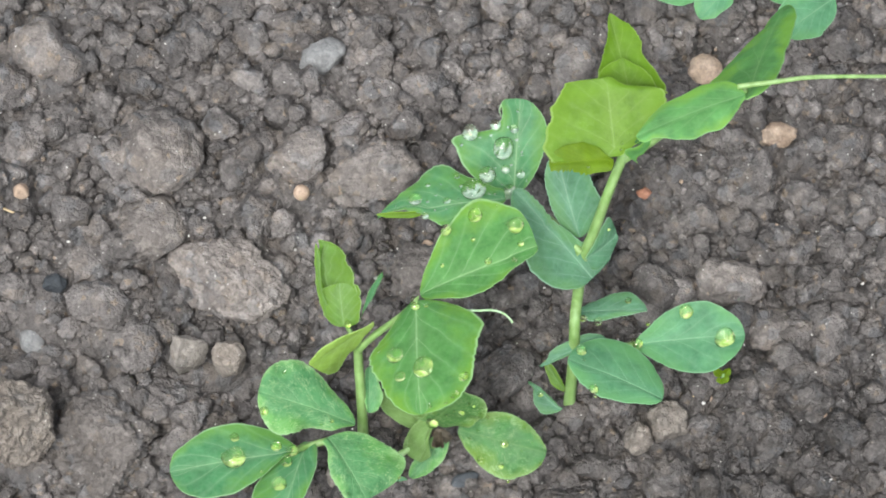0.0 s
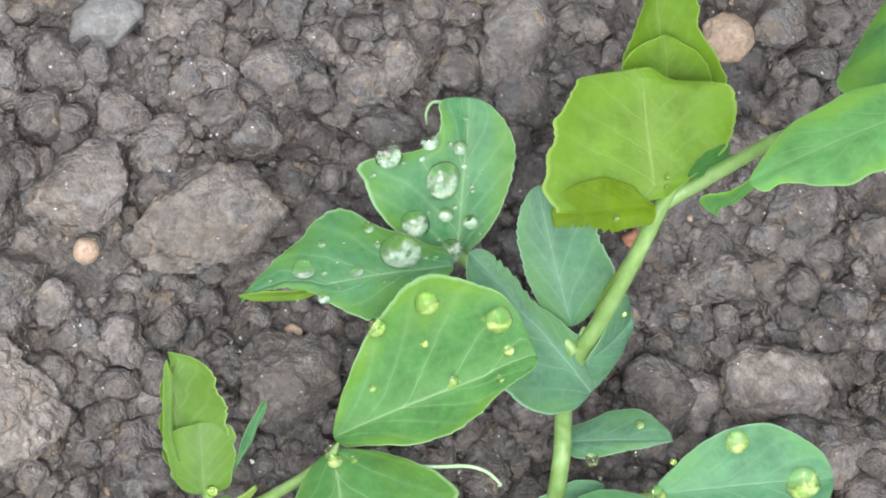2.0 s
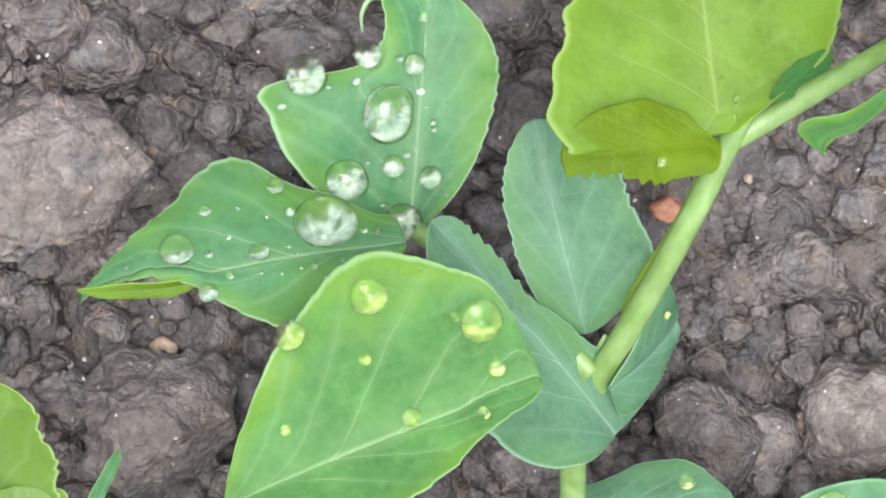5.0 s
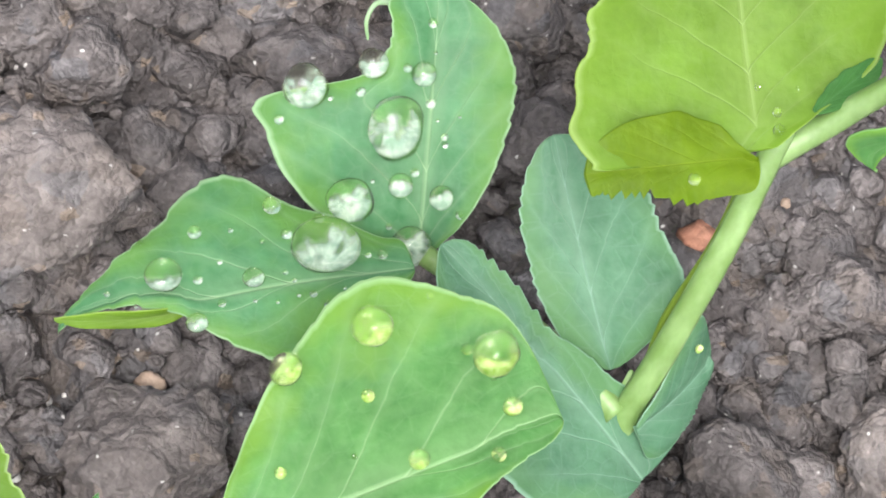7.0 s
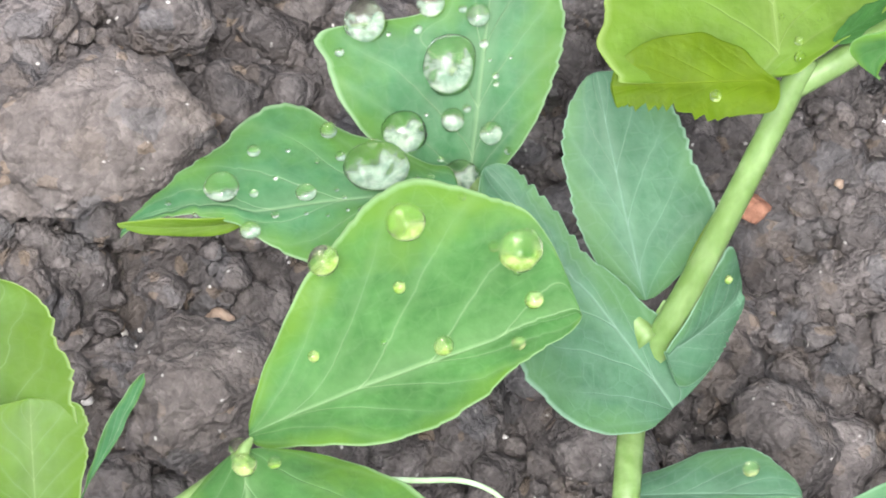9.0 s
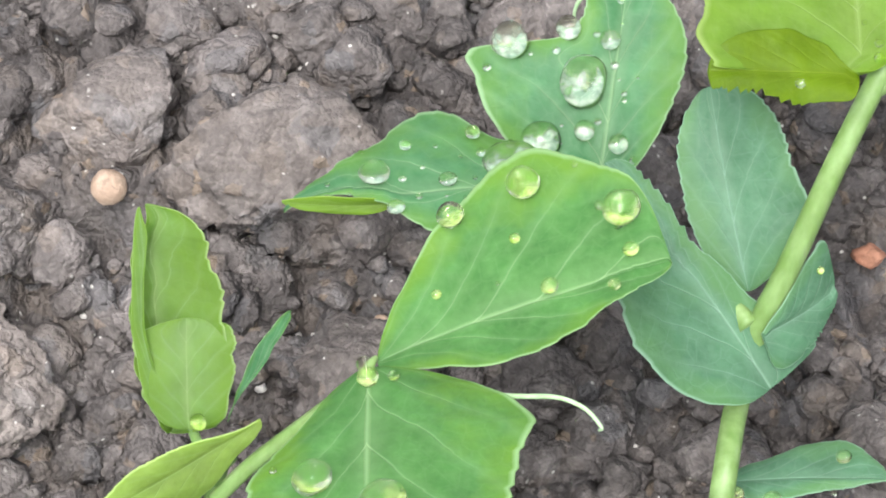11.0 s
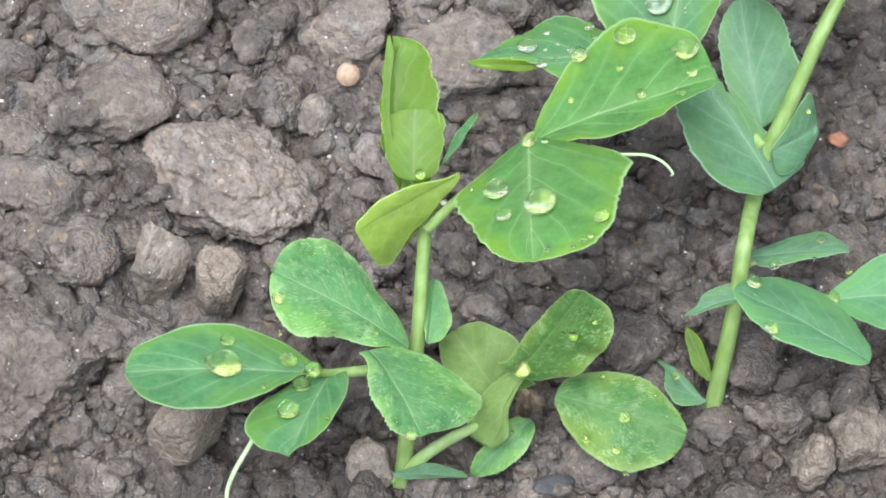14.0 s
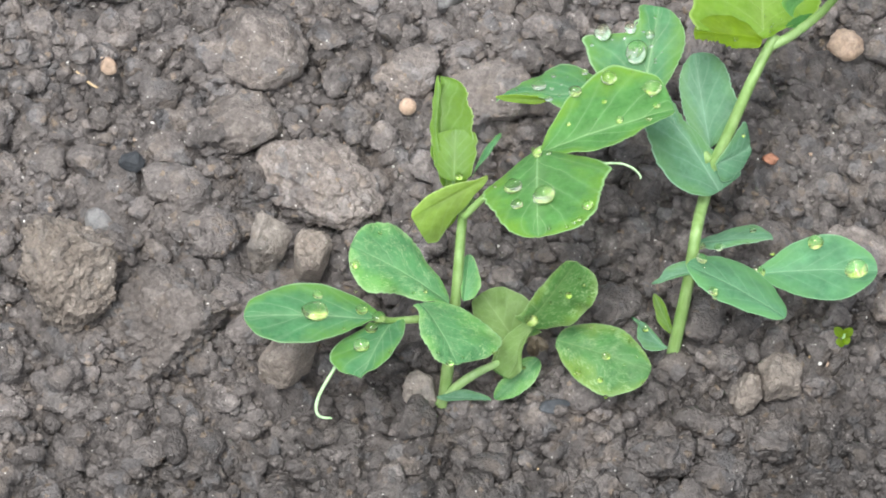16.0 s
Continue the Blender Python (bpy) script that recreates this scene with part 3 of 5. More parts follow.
def scatter(name, count, low, high, power, material, label, levels, seed, area):
    """Loose crumbs strewn over the soil, joined into one piece of stuff."""
    rng = np.random.default_rng(seed)
    forms = []
    v, f = ball(levels)
    for k in range(14):
        forms.append(crumb_form(v, Vector((k * 9.7, k * 4.3, seed)), k + seed))
    x, y = rng.uniform(area[0], area[1], count), rng.uniform(area[2], area[3], count)
    size = low + (high - low) * rng.random(count) ** power
    free = np.array([is_clear(*p) for p in zip(x, y, size)])
    x, y, size = x[free], y[free], size[free]
    count = len(x)
    z = soil_field(x, y) + size * rng.uniform(-0.15, 0.45, count)
    all_v, all_f = [], []
    for i in range(count):
        a, b = rng.uniform(0, 6.283), rng.uniform(-0.8, 0.8)
        p = forms[i % 14] * np.array([1.0, rng.uniform(0.65, 1.0), rng.uniform(0.5, 0.9)]) * size[i]
        ca, sa, cb, sb = math.cos(a), math.sin(a), math.cos(b), math.sin(b)
        p = p @ np.array([[ca, sa, 0], [-sa, ca, 0], [0, 0, 1]]) @ np.array([[1, 0, 0], [0, cb, sb], [0, -sb, cb]])
        all_v.append(p + np.array([x[i], y[i], z[i]]))
        all_f.append(f + i * len(v))
    vv, ff = np.concatenate(all_v) * MM, np.concatenate(all_f)
    me = bpy.data.meshes.new(name)
    me.vertices.add(len(vv))
    me.vertices.foreach_set("co", vv.reshape(-1).astype(np.float32))
    me.loops.add(ff.size)
    me.loops.foreach_set("vertex_index", ff.reshape(-1).astype(np.int32))
    me.polygons.add(len(ff))
    me.polygons.foreach_set("loop_start", np.arange(0, ff.size, 3, dtype=np.int32))
    me.update(calc_edges=True)
    me.polygons.foreach_set("use_smooth", np.ones(len(ff), bool))
    me.materials.append(material)
    return tagged(new(name, me), label, "soil", kind="stuff")


PLOT = (-86, 116, -42, 112)
scatter("soil_crumbs", 10500, 0.25, 1.1, 1.5, CRUMB, "fine loose soil crumbs strewn over the bed", 2, 3, PLOT)
scatter("soil_crumbs", 6500, 0.7, 2.6, 1.7, CRUMB, "coarse damp soil crumbs strewn over the bed", 2, 4, PLOT)
scatter("soil_nubs", 950, 1.8, 4.2, 1.8, CRUMB, "rounded nubs of damp soil packed over the bed", 3, 6, PLOT)
scatter("white_grit", 290, 0.16, 0.42, 1.5, WHITE_CHIP, "tiny pale grains of grit in the soil", 2, 8, PLOT)
scatter("tan_grit", 140, 0.25, 0.7, 1.5, BUFF_PEBBLE, "tiny tan grains of gravel in the soil", 2, 9, PLOT)


def soil_lumps(count, seed):
    """Rounded lumps of earth, each a thing of its own, on a few shared shapes."""
    rng = np.random.default_rng(seed)
    v, f = ball(4)
    shapes = []
    for k in range(14):
        sh = Vector((k * 5.7, k * 8.3, seed))
        me = bpy.data.meshes.new("soil_lump")
        rng2 = random.Random(k)
        planes = [(Vector((rng2.gauss(0, 1), rng2.gauss(0, 1), rng2.gauss(0, 1))).normalized(), rng2.uniform(0.55, 0.9)) for _ in range(12)]
        out = [tuple(broken(Vector(p), planes, sh, 0.42, (4, 4, 4)) * 0.25 * MM) for p in v]
        me.from_pydata(out, [], [tuple(int(i) for i in t) for t in f])
        me.polygons.foreach_set("use_smooth", [True] * len(me.polygons))
        me.materials.append(CRUMB)
        shapes.append(me)
    for i in range(count):
        size = 2.2 + 3.2 * rng.random() ** 1.8
        x, y = rng.uniform(PLOT[0], PLOT[1]), rng.uniform(PLOT[2], PLOT[3])
        if y < 0:
            size *= 0.75
        if not is_clear(x, y, size):
            continue
        ob = new("soil_lump", shapes[i % 14])
        ob.location = Vector((x, y, soil_height(x, y) + size * rng.uniform(-0.1, 0.35))) * MM
        ob.rotation_euler = (rng.uniform(-0.6, 0.6), rng.uniform(-0.6, 0.6), rng.uniform(0, 6.28))
        ob.scale = (size, size * rng.uniform(0.7, 1.0), size * rng.uniform(0.55, 0.9))
        tagged(ob, "rounded lump of damp brown soil in the bed" if size < 3.5 else "large rounded lump of damp brown soil in the bed", "soil lump", "soil lumps in the bed")


soil_lumps(300, 5)

# ---- clods and stones ----
C = "pale brown dry clod of earth lying on the soil"
lump("soil_clod", (-23.4, 28.6), (9.9, 7.2, 5.6), CLOD, "large pale brown clod of earth with a rough face", "clod", 1, 0.3, 6, -12, 0.17)
lump("soil_clod", (-37.6, 38.2), (6.8, 6.0, 4.6), CLOD, C, "clod", 2, 0.3, 4, 20)
lump("soil_clod", (-34, 52), (7.8, 7.4, 6.0), CLOD, C, "clod", 3, 0.32, 4)
lump("soil_clod", (-8.6, 48.6), (6.4, 4.6, 4.4), DARK_CLOD, "darker brown clod of earth lying on the soil", "clod", 4, 0.3, 4, 10)
lump("soil_clod", (4.6, 43.2), (8.6, 6.4, 5.4), DARK_CLOD, "darker brown clod of earth lying on the soil", "clod", 5, 0.34, 5)
lump("soil_clod", (-0.1, 50.2), (2.8, 3.0, 2.6), CLOD, C, "clod", 6, 0.3)
lump("soil_clod", (-64.4, 5.5), (8.8, 7.8, 9.6), BROWN_CLOD, "tall brown slab of damp earth in the bed", "clod", 7, 0.34, 6, 30, 0.12)
lump("soil_clod", (-49.2, 0.5), (9.5, 8.0, 6.5), DARK_CLOD, "broad brown clod of earth in the bed", "clod", 34, 0.46, 6, 10, 0.35)
lump("soil_clod", (-42, 18), (5.0, 4.6, 2.8), CRUMB, "dark damp clod of earth in the bed", "clod", 8, 0.34, 4)
lump("soil_clod", (-54, 74), (6.0, 5.0, 4.5), CLOD, C, "clod", 9, 0.3, 4)
lump("soil_clod", (65.5, 18.3), (6.0, 5.6, 4.4), CLOD, "pale clod of earth with a white chip in it", "clod", 10, 0.34, 4)
lump("soil_clod", (52.8, 19.8), (4.2, 4.4, 3.4), CRUMB, "dark damp clod of earth in the bed", "clod", 11, 0.32, 4)
lump("soil_clod", (72.3, 10.2), (4.2, 4.0, 3.2), CLOD, C, "clod", 12, 0.3, 4)
lump("soil_clod", (51.3, -4.5), (4.0, 3.6, 5.2), BROWN_CLOD, "pale brown block of dry earth on the soil", "clod", 13, 0.32, 4, sink=0.1)
lump("soil_clod", (46.4, -6.2), (2.7, 2.5, 4.0), BROWN_CLOD, "small pale brown block of dry earth on the soil", "clod", 14, 0.32, 4, sink=0.1)
lump("soil_clod", (90, 42), (4.8, 4.2, 3.4), CRUMB, "dark damp clod of earth in the bed", "clod", 15, 0.32, 4)
lump("soil_clod", (-46, 26), (5.0, 4.4, 3.6), CRUMB, "dark damp clod of earth in the bed", "clod", 16, 0.34, 4)
lump("soil_clod", (43.3, 61.4), (4.6, 4.0, 4.0), DARK_CLOD, "darker brown clod of earth lying on the soil", "clod", 35, 0.34, 4)
lump("soil_clod", (32, -17), (5.4, 4.6, 4.2), CRUMB, "dark damp clod of earth in the bed", "clod", 36, 0.44, 5, -6)
lump("soil_clod", (42.5, -19), (6.0, 4.6, 4.2), CRUMB, "dark damp clod of earth in the bed", "clod", 38, 0.44, 5, 20)
lump("soil_clod", (51, -14), (4.4, 4.2, 3.6), CRUMB, "dark damp clod of earth in the bed", "clod", 39, 0.44, 5, 50)
lump("soil_clod", (11.2, 25.2), (7.2, 5.4, 4.6), DARK_CLOD, "darker brown clod of earth lying on the soil", "clod", 37, 0.34, 5, 15)
lump("soil_clod", (35.6, -0.4), (3.4, 2.6, 2.6), DARK_CLOD, "small brown clod of earth at the foot of a pea stem", "clod", 40, 0.4, 4, 30)
lump("stone", (-32.6, 15.4), (3.9, 3.2, 6.8), PALE_STONE, "pale angular stone standing in the soil", "stone", 17, 0.28, 4, 15, 0.12)
lump("stone", (-24.8, 13.6), (3.0, 2.6, 6.2), BROWN_CLOD, "brownish narrow stone standing in the soil", "stone", 18, 0.28, 4, -10, 0.12)
lump("stone", (-29.4, -5.3), (5.2, 3.2, 6.2), BROWN_CLOD, "flat brown stone slab under the pea leaves", "stone", 19, 0.18, 4, 8, 0.2)
lump("stone", (-6.9, -6.2), (3.3, 2.6, 3.6), PALE_STONE, "pale tan stone beside the pea stem", "stone", 20, 0.22, 4, 25, 0.2)
lump("stone", (-3.2, 67.5), (4.8, 3.4, 2.4), GREY_STONE, "smooth grey stone in the soil", "stone", 21, 0.16, 4, 12)
lump("stone", (14.5, -11), (2.4, 1.4, 0.8), DARK_STONE, "small dark slate chip on the soil", "stone", 22, 0.25, 3, 5, -0.2)
lump("stone", (-54.9, 30.9), (2.2, 1.7, 1.6), DARK_STONE, "bluish dark stone in the soil", "stone", 32, 0.25, 4, 5, 0.1)
lump("stone", (-60, 21.9), (2.0, 3.4, 2.0), GREY_STONE, "narrow grey stone in the soil", "stone", 33, 0.2, 4, 20, 0.15)
lump("pebble", (-9, 41.4), (1.3, 1.25, 1.3), BUFF_PEBBLE, "small round buff pebble on the soil", "pebble", 23, 0.14, 3, 0, -0.25, cuts=0)
lump("pebble", (65.9, 55.2), (2.75, 2.4, 2.2), BUFF_PEBBLE, "round pale buff pebble on the soil", "pebble", 24, 0.24, 4, 0, 0.0, cuts=5)
lump("pebble", (78, 44.1), (3.1, 2.4, 2.0), BUFF_PEBBLE, "broken pale tan pebble on the soil", "pebble", 25, 0.34, 4, 0, 0.1)
lump("pebble", (-59, 46.8), (1.6, 1.5, 1.5), BUFF_PEBBLE, "small reddish buff pebble on the soil", "pebble", 26, 0.16, 3, 0, 0.1)
lump("brick_chip", (52.4, 36.2), (1.4, 1.1, 1.0), BRICK_CHIP, "small orange chip of brick on the soil", "chip", 27, 0.3, 3, 0, -0.5)
lump("white_chip", (65.2, 17.2), (1.7, 1.4, 1.2), WHITE_CHIP, "small white chip set on a clod", "chip", 28, 0.3, 3, 0, -1.5)
lump("white_chip", (14, 28), (0.5, 0.5, 0.5), WHITE_CHIP, "tiny white chip on the soil", "chip", 29, 0.3, 2, 0, -1.0)
lump("white_chip", (2.6, 26.3), (0.6, 0.5, 0.5), WHITE_CHIP, "tiny white chip on the soil", "chip", 30, 0.3, 2, 0, -1.0)
lump("white_chip", (12.7, 31), (1.0, 0.8, 0.7), BUFF_PEBBLE, "tiny pinkish chip on the soil", "chip", 31, 0.3, 3, 0, -0.8)

# ---- pea seedling with the broad leaves ----


def plant_at(name, foot, label):
    e = new(name)
    e.location = Vector(foot) * MM
    e.empty_display_size = 0.01
    return tagged(e, label, "pea plant", "pea seedlings in the bed")


pea = plant_at("pea_seedling", (-3, -6, 2.5), "young green pea seedling with broad wet leaves in soil")
cord(pea, "stem", STEM, [(-3.3, -9.6, -3.0), (-2.8, -5.0, 9.5), (-2.3, -0.9, 19.8), (-2.0, 4.1, 27.9), (-1.7, 6.4, 31.9), (-0.8, 6.4, 33.9)], [1.1, 1.0, 0.86, 0.8, 0.78, 0.6], 12)
shoot_e = cord(pea, "side_shoot", STEM_PALE, [(-2.2, 5.5, 32.3), (-2.9, 6.9, 34.0), (-4.1, 8.8, 37.3)], [0.5, 0.4, 0.3])
stalk_f = cord(pea, "petiole", STEM, [(-1.9, 4.1, 31.9), (1.0, 4.7, 35.9), (5.3, 5.1, 41.3), (8.4, 6.0, 44.5), (9.0, 6.6, 45.2), (9.5, 7.2, 45.3)], [0.62, 0.6, 0.55, 0.48, 0.38, 0.15])
stalk_c = cord(pea, "petiole", STEM, [(-3.4, -5.9, 16.3), (-6.9, -6.8, 19.4), (-10.0, -7.4, 19.9), (-12.5, -7.9, 20.1), (-14.9, -9.3, 21.9)], [0.75, 0.7, 0.65, 0.6, 0.5])
shoot_b = cord(pea, "side_shoot", STEM_PALE, [(-4.0, -7.9, 0.4), (-1.1, -8.1, 5.3), (2.0, -7.0, 7.3), (5.2, -5.7, 8.2), (8.3, -3.5, 8.6)], [0.8, 0.75, 0.7, 0.55, 0.25])
cord(stalk_c, "tendril", TENDRIL, [(-20.8, -15.4, 20.0), (-22.7, -17.9, 18.0), (-24.2, -20.1, 16.4), (-24.9, -22.2, 15.3), (-24.4, -23.7, 14.7), (-22.4, -24.2, 14.8)], [0.28, 0.28, 0.26, 0.25, 0.23, 0.16], 8)
cord(stalk_f, "tendril", TENDRIL, [(15.4, 3.7, 45.7), (19.1, 2.9, 46.3), (21.8, 2.4, 46.8), (23.7, 1.5, 46.7), (24.8, 0.2, 46.3), (24.7, 0.2, 45.8)], [0.2, 0.2, 0.19, 0.17, 0.15, 0.1], 8)
leaf(stalk_c, "leaflet", LEAF_GREEN, (-14.1, -9.3, 21.6), (-36.6, -11.6, 24.4), (0.12, 0.07, 0.99),
     [0.1, 0.3, 0.8, 2.4, 4.2, 5.5, 6.6, 6.7, 6.6, 5.6, 4.4, 2.5],
     [1, 2.1, 3.5, 5, 6, 6.7, 6.7, 6.4, 5.3, 4.1, 3.2, 1.6], bend=0.8, cup=0.25,
     drops=[(0.47, 3.9, 0.81), (0.51, 0.0, 1.88), (0.17, 1.1, 0.98), (0.05, 0.0, 1.11), (0.19, 5.3, 0.33), (0.32, -3.2, 0.32)])
leaf(stalk_c, "leaflet", LEAF_GREEN, (-12.5, -6.9, 20.0), (-18.1, -21.6, 21.9), (-0.14, 0.18, 0.97),
     [1.6, 2.1, 2.6, 3, 3.4, 3.4, 3.3, 3.1, 2.6, 1.9, 0.8, 0.4],
     [0.5, 1, 1.7, 2.7, 3.7, 4.6, 5.7, 6.3, 6.4, 5.9, 4.6, 3.1], bend=0.6, cup=0.2,
     drops=[(0.34, 1.9, 1.04), (0.63, 1.9, 1.29), (0.63, -2.8, 0.26)])
leaf(pea, "stipule", LEAF_MOTTLED, (-3.7, -5.5, 22.1), (-19.9, -0.5, 29.6), (0.35, -0.24, 0.91),
     [0.5, 0.9, 1.6, 2.7, 2.9, 3.4, 5.2, 6.2, 6.1, 4.6, 2.6, 1.3],
     [0.8, 1.6, 2.5, 3.3, 4.8, 6.1, 7.1, 7.6, 7.1, 6.3, 5, 3.3], bend=0.9, cup=-0.4, ripple=0.6, teeth=0.3,
     drops=[(0.81, 4.7, 0.33), (0.90, -3.1, 0.78), (0.25, -1.1, 0.39), (0.33, -2.2, 0.26)])
leaf(pea, "stipule", LEAF_MOTTLED, (-8.7, -8.8, 25.5), (-3.1, -20.9, 24.6), (0.24, 0.03, 0.97),
     [2, 3.8, 5.3, 6.5, 7.5, 8.4, 9.5, 10.2, 9.9, 8.4, 6.3, 2.9],
     [1.4, 1.3, 1.4, 1.8, 2.8, 3.3, 3.6, 3.5, 3.5, 3.4, 2.6, 1.3], bend=0.8, cup=-0.3, ripple=0.5, teeth=0.35,
     drops=[(1.01, 1.7, 0.64), (0.92, -7.2, 0.32), (0.83, 2.7, 0.29), (0.94, -1.2, 0.26)])
leaf(pea, "stipule", LEAF_MOTTLED, (-1.2, -2.8, 19.8), (-0.2, 4.8, 22.6), (-0.10, -0.60, 0.80),
     [0.2, 0.4, 0.5, 0.7, 0.7, 0.7, 0.8, 0.8, 0.8, 0.8, 0.6, 0.3],
     [0.8, 1.5, 1.9, 2.2, 2.5, 2.4, 2, 1.7, 1.3, 1, 0.7, 0.3], bend=0.4)
leaf(shoot_b, "leaflet", LEAF_SAGE, (8.1, -1.6, 9.1), (2.3, 3.3, 15.1), (0.02, -0.77, 0.64),
     [0.8, 1.7, 2.3, 2.5, 2.9, 3.2, 3.4, 3.4, 3.1, 2.6, 2.3, 1.8],
     [1.3, 2.7, 3.9, 5, 5.5, 5.6, 5.3, 4.6, 4, 3.4, 2.4, 1.2], bend=0.6, cup=-0.5, ripple=0.4)
leaf(shoot_b, "leaflet", LEAF_OLIVE, (9.3, -4.5, 16.1), (15.4, -6.7, 33.5), (-0.40, -0.92, 0.02),
     [2.5, 2.2, 1.9, 2, 2.1, 2.2, 2, 1.9, 1.7, 1.6, 1.4, 0.8],
     [1, 1.9, 3, 4.4, 5.5, 5.9, 6.1, 6.2, 5.9, 5.1, 4, 2.3], bend=0.5, cup=-0.4, ripple=0.4, teeth=0.15,
     drops=[(0.66, 2.2, 0.59), (0.14, -0.1, 1.12), (0.45, 0.6, 0.26), (0.83, 3.2, 0.32), (0.62, 1.0, 0.26), (0.87, 2.1, 0.26), (0.73, 5.0, 0.26)])
leaf(shoot_b, "leaflet", LEAF_AGED, (14.2, -5.2, 13.6), (29.2, -11.5, 13.8), (-0.19, -0.44, 0.88),
     [1.4, 2.4, 3.2, 3.9, 4.6, 5, 5, 4.5, 3.6, 2.6, 1.6, 0.8],
     [1, 1.8, 3.1, 4.1, 5.3, 6, 6.5, 6.4, 5.4, 4.4, 3.2, 1.7], bend=0.9, cup=-0.4, ripple=0.5, teeth=0.15,
     drops=[(0.54, 0.3, 0.73), (0.56, 4.3, 0.53), (0.32, 4.1, 0.60), (0.29, -3.6, 0.33), (0.51, -4.4, 0.27), (0.22, -0.8, 0.27), (0.96, 2.3, 0.33), (0.67, 6.6, 0.33), (0.70, -3.3, 0.27), (0.83, -1.2, 0.27), (0.15, 1.0, 0.27), (0.74, 0.7, 0.27)])
leaf(shoot_b, "leaflet", LEAF_OLIVE, (10.5, -2.3, 13.7), (6.0, -7.1, 6.3), (-0.30, -0.51, 0.81),
     [1.8, 1.5, 1.1, 0.7, 0.5, 0.4, 0.8, 1.2, 1.6, 1.6, 1, 0.5],
     [0.6, 1.2, 1.8, 2.3, 2.7, 3, 3.2, 3.2, 3.2, 3, 2.7, 2.4], bend=0.6, cup=-0.8, ripple=0.5, teeth=0.2)
leaf(shoot_b, "leaflet", LEAF_SAGE, (11.6, -3.0, 15.8), (6.7, -8.1, 7.2), (-0.30, -0.51, 0.81),
     [-0.1, -0.2, -0.2, -0.3, -0.3, -0.2, -0, 0.7, 1.4, 1.1, 0.7, 0.4],
     [0.6, 1.3, 1.9, 2.5, 3.1, 3.6, 3.8, 3.7, 3.5, 3.3, 2.9, 2.5], bend=0.5, cup=-0.3, ripple=0.4, teeth=0.15)
leaf(shoot_b, "leaflet", LEAF_MOTTLED, (12.0, -3.6, 7.1), (4.9, -9.4, 3.5), (0.00, -0.30, 0.95),
     [0.6, 1.3, 1.7, 2.1, 2.4, 2.5, 2.3, 2.2, 1.8, 1.3, 0.9, 0.4],
     [0.5, 1, 1.5, 1.8, 1.7, 1.6, 1.5, 1.5, 1.4, 1.1, 0.8, 0.4], bend=0.3, ripple=0.3, teeth=0.2,
     drops=[(0.29, 0.5, 0.38)])
leaf(pea, "scale_leaf", LEAF_GLAUCOUS, (-4.6, -9.3, 3.7), (4.3, -9.9, 3.9), (0.00, -0.51, 0.86),
     [0.1, 0.2, 0.4, 0.6, 1, 1.3, 1.3, 1.1, 0.9, 0.7, 0.5, 0.2],
     [0.2, 0.4, 0.6, 0.7, 0.6, 0.5, 0.4, 0.3, 0.2, 0.2, 0.1, 0.1], bend=0.4)
leaf(pea, "stipule", LEAF_YOUNG_LIT, (1.4, 5.5, 39.8), (-10.4, 1.2, 34.4), (0.32, -0.95, 0.08),
     [0.5, 0.9, 1.5, 2.1, 2.9, 3.8, 4.6, 5.8, 7, 7.8, 7.3, 6.4],
     [0.3, 0.5, 0.8, 1.3, 2, 2.5, 2.7, 2.7, 2.4, 1.9, 1.5, 0.7], bend=0.1, cup=-0.1, ripple=0.15, teeth=0.15)
leaf(shoot_e, "young_leaf", LEAF_YOUNG, (-5.2, 8.0, 34.8), (-6.6, 17.5, 50.0), (-0.28, -0.83, 0.49),
     [0, 0.3, 0.5, 1, 1.6, 1.3, 1.6, 1, 1.1, 0.6, -0.2, -0.2],
     [1.7, 3.9, 4.4, 4.9, 5.3, 5.5, 5.3, 5.6, 4.7, 4.7, 3.9, 2.5], bend=0.3, cup=1.0, teeth=0.25, side_teeth="right", label="folded yellow-green young leaf",
     drops=[(0.87, 0.1, 0.25)])
leaf(shoot_e, "young_leaf", LEAF_YOUNG, (-3.8, 6.1, 38.1), (-3.8, 11.8, 44.0), (-0.16, -0.72, 0.68),
     [1.1, 1.9, 2.4, 2.8, 3.3, 3.1, 2.9, 3.7, 3.9, 3.3, 2.1, 1],
     [1.1, 2.1, 2.7, 2.9, 3, 3.3, 3.5, 3.3, 3.6, 3.4, 3.1, 1.9], bend=0.5, cup=-0.15, teeth=0.1,
     drops=[(0.09, 0.8, 0.62)])
leaf(shoot_e, "young_leaf", LEAF_YOUNG, (-5.9, 7.0, 38.4), (-7.0, 16.2, 51.5), (0.04, -0.90, 0.44),
     [0.3, 0.6, 0.9, 1.1, 1.2, 1.4, 1.2, 1, 0.8, 0.6, 0.4, 0.2],
     [0.1, 0.2, 0.3, 0.1, -0.2, -0.4, -0.3, -0.1, 0.2, 0.4, 0.2, 0.1], bend=0.3, ripple=0.1)
leaf(pea, "stipule", LEAF_YELLOW, (-2.8, 5.5, 31.0), (-8.4, 2.7, 29.5), (0.36, -0.93, 0.07),
     [0.3, 0.7, 1, 1.4, 1.7, 1.9, 2.2, 2.4, 1.3, 0.7, 0.4, 0.2],
     [0.2, 0.3, 0.5, 0.6, 0.8, 0.9, 1, 1, 1, 0.8, 0.5, 0.3], bend=0.1, ripple=0.1, teeth=0.2)
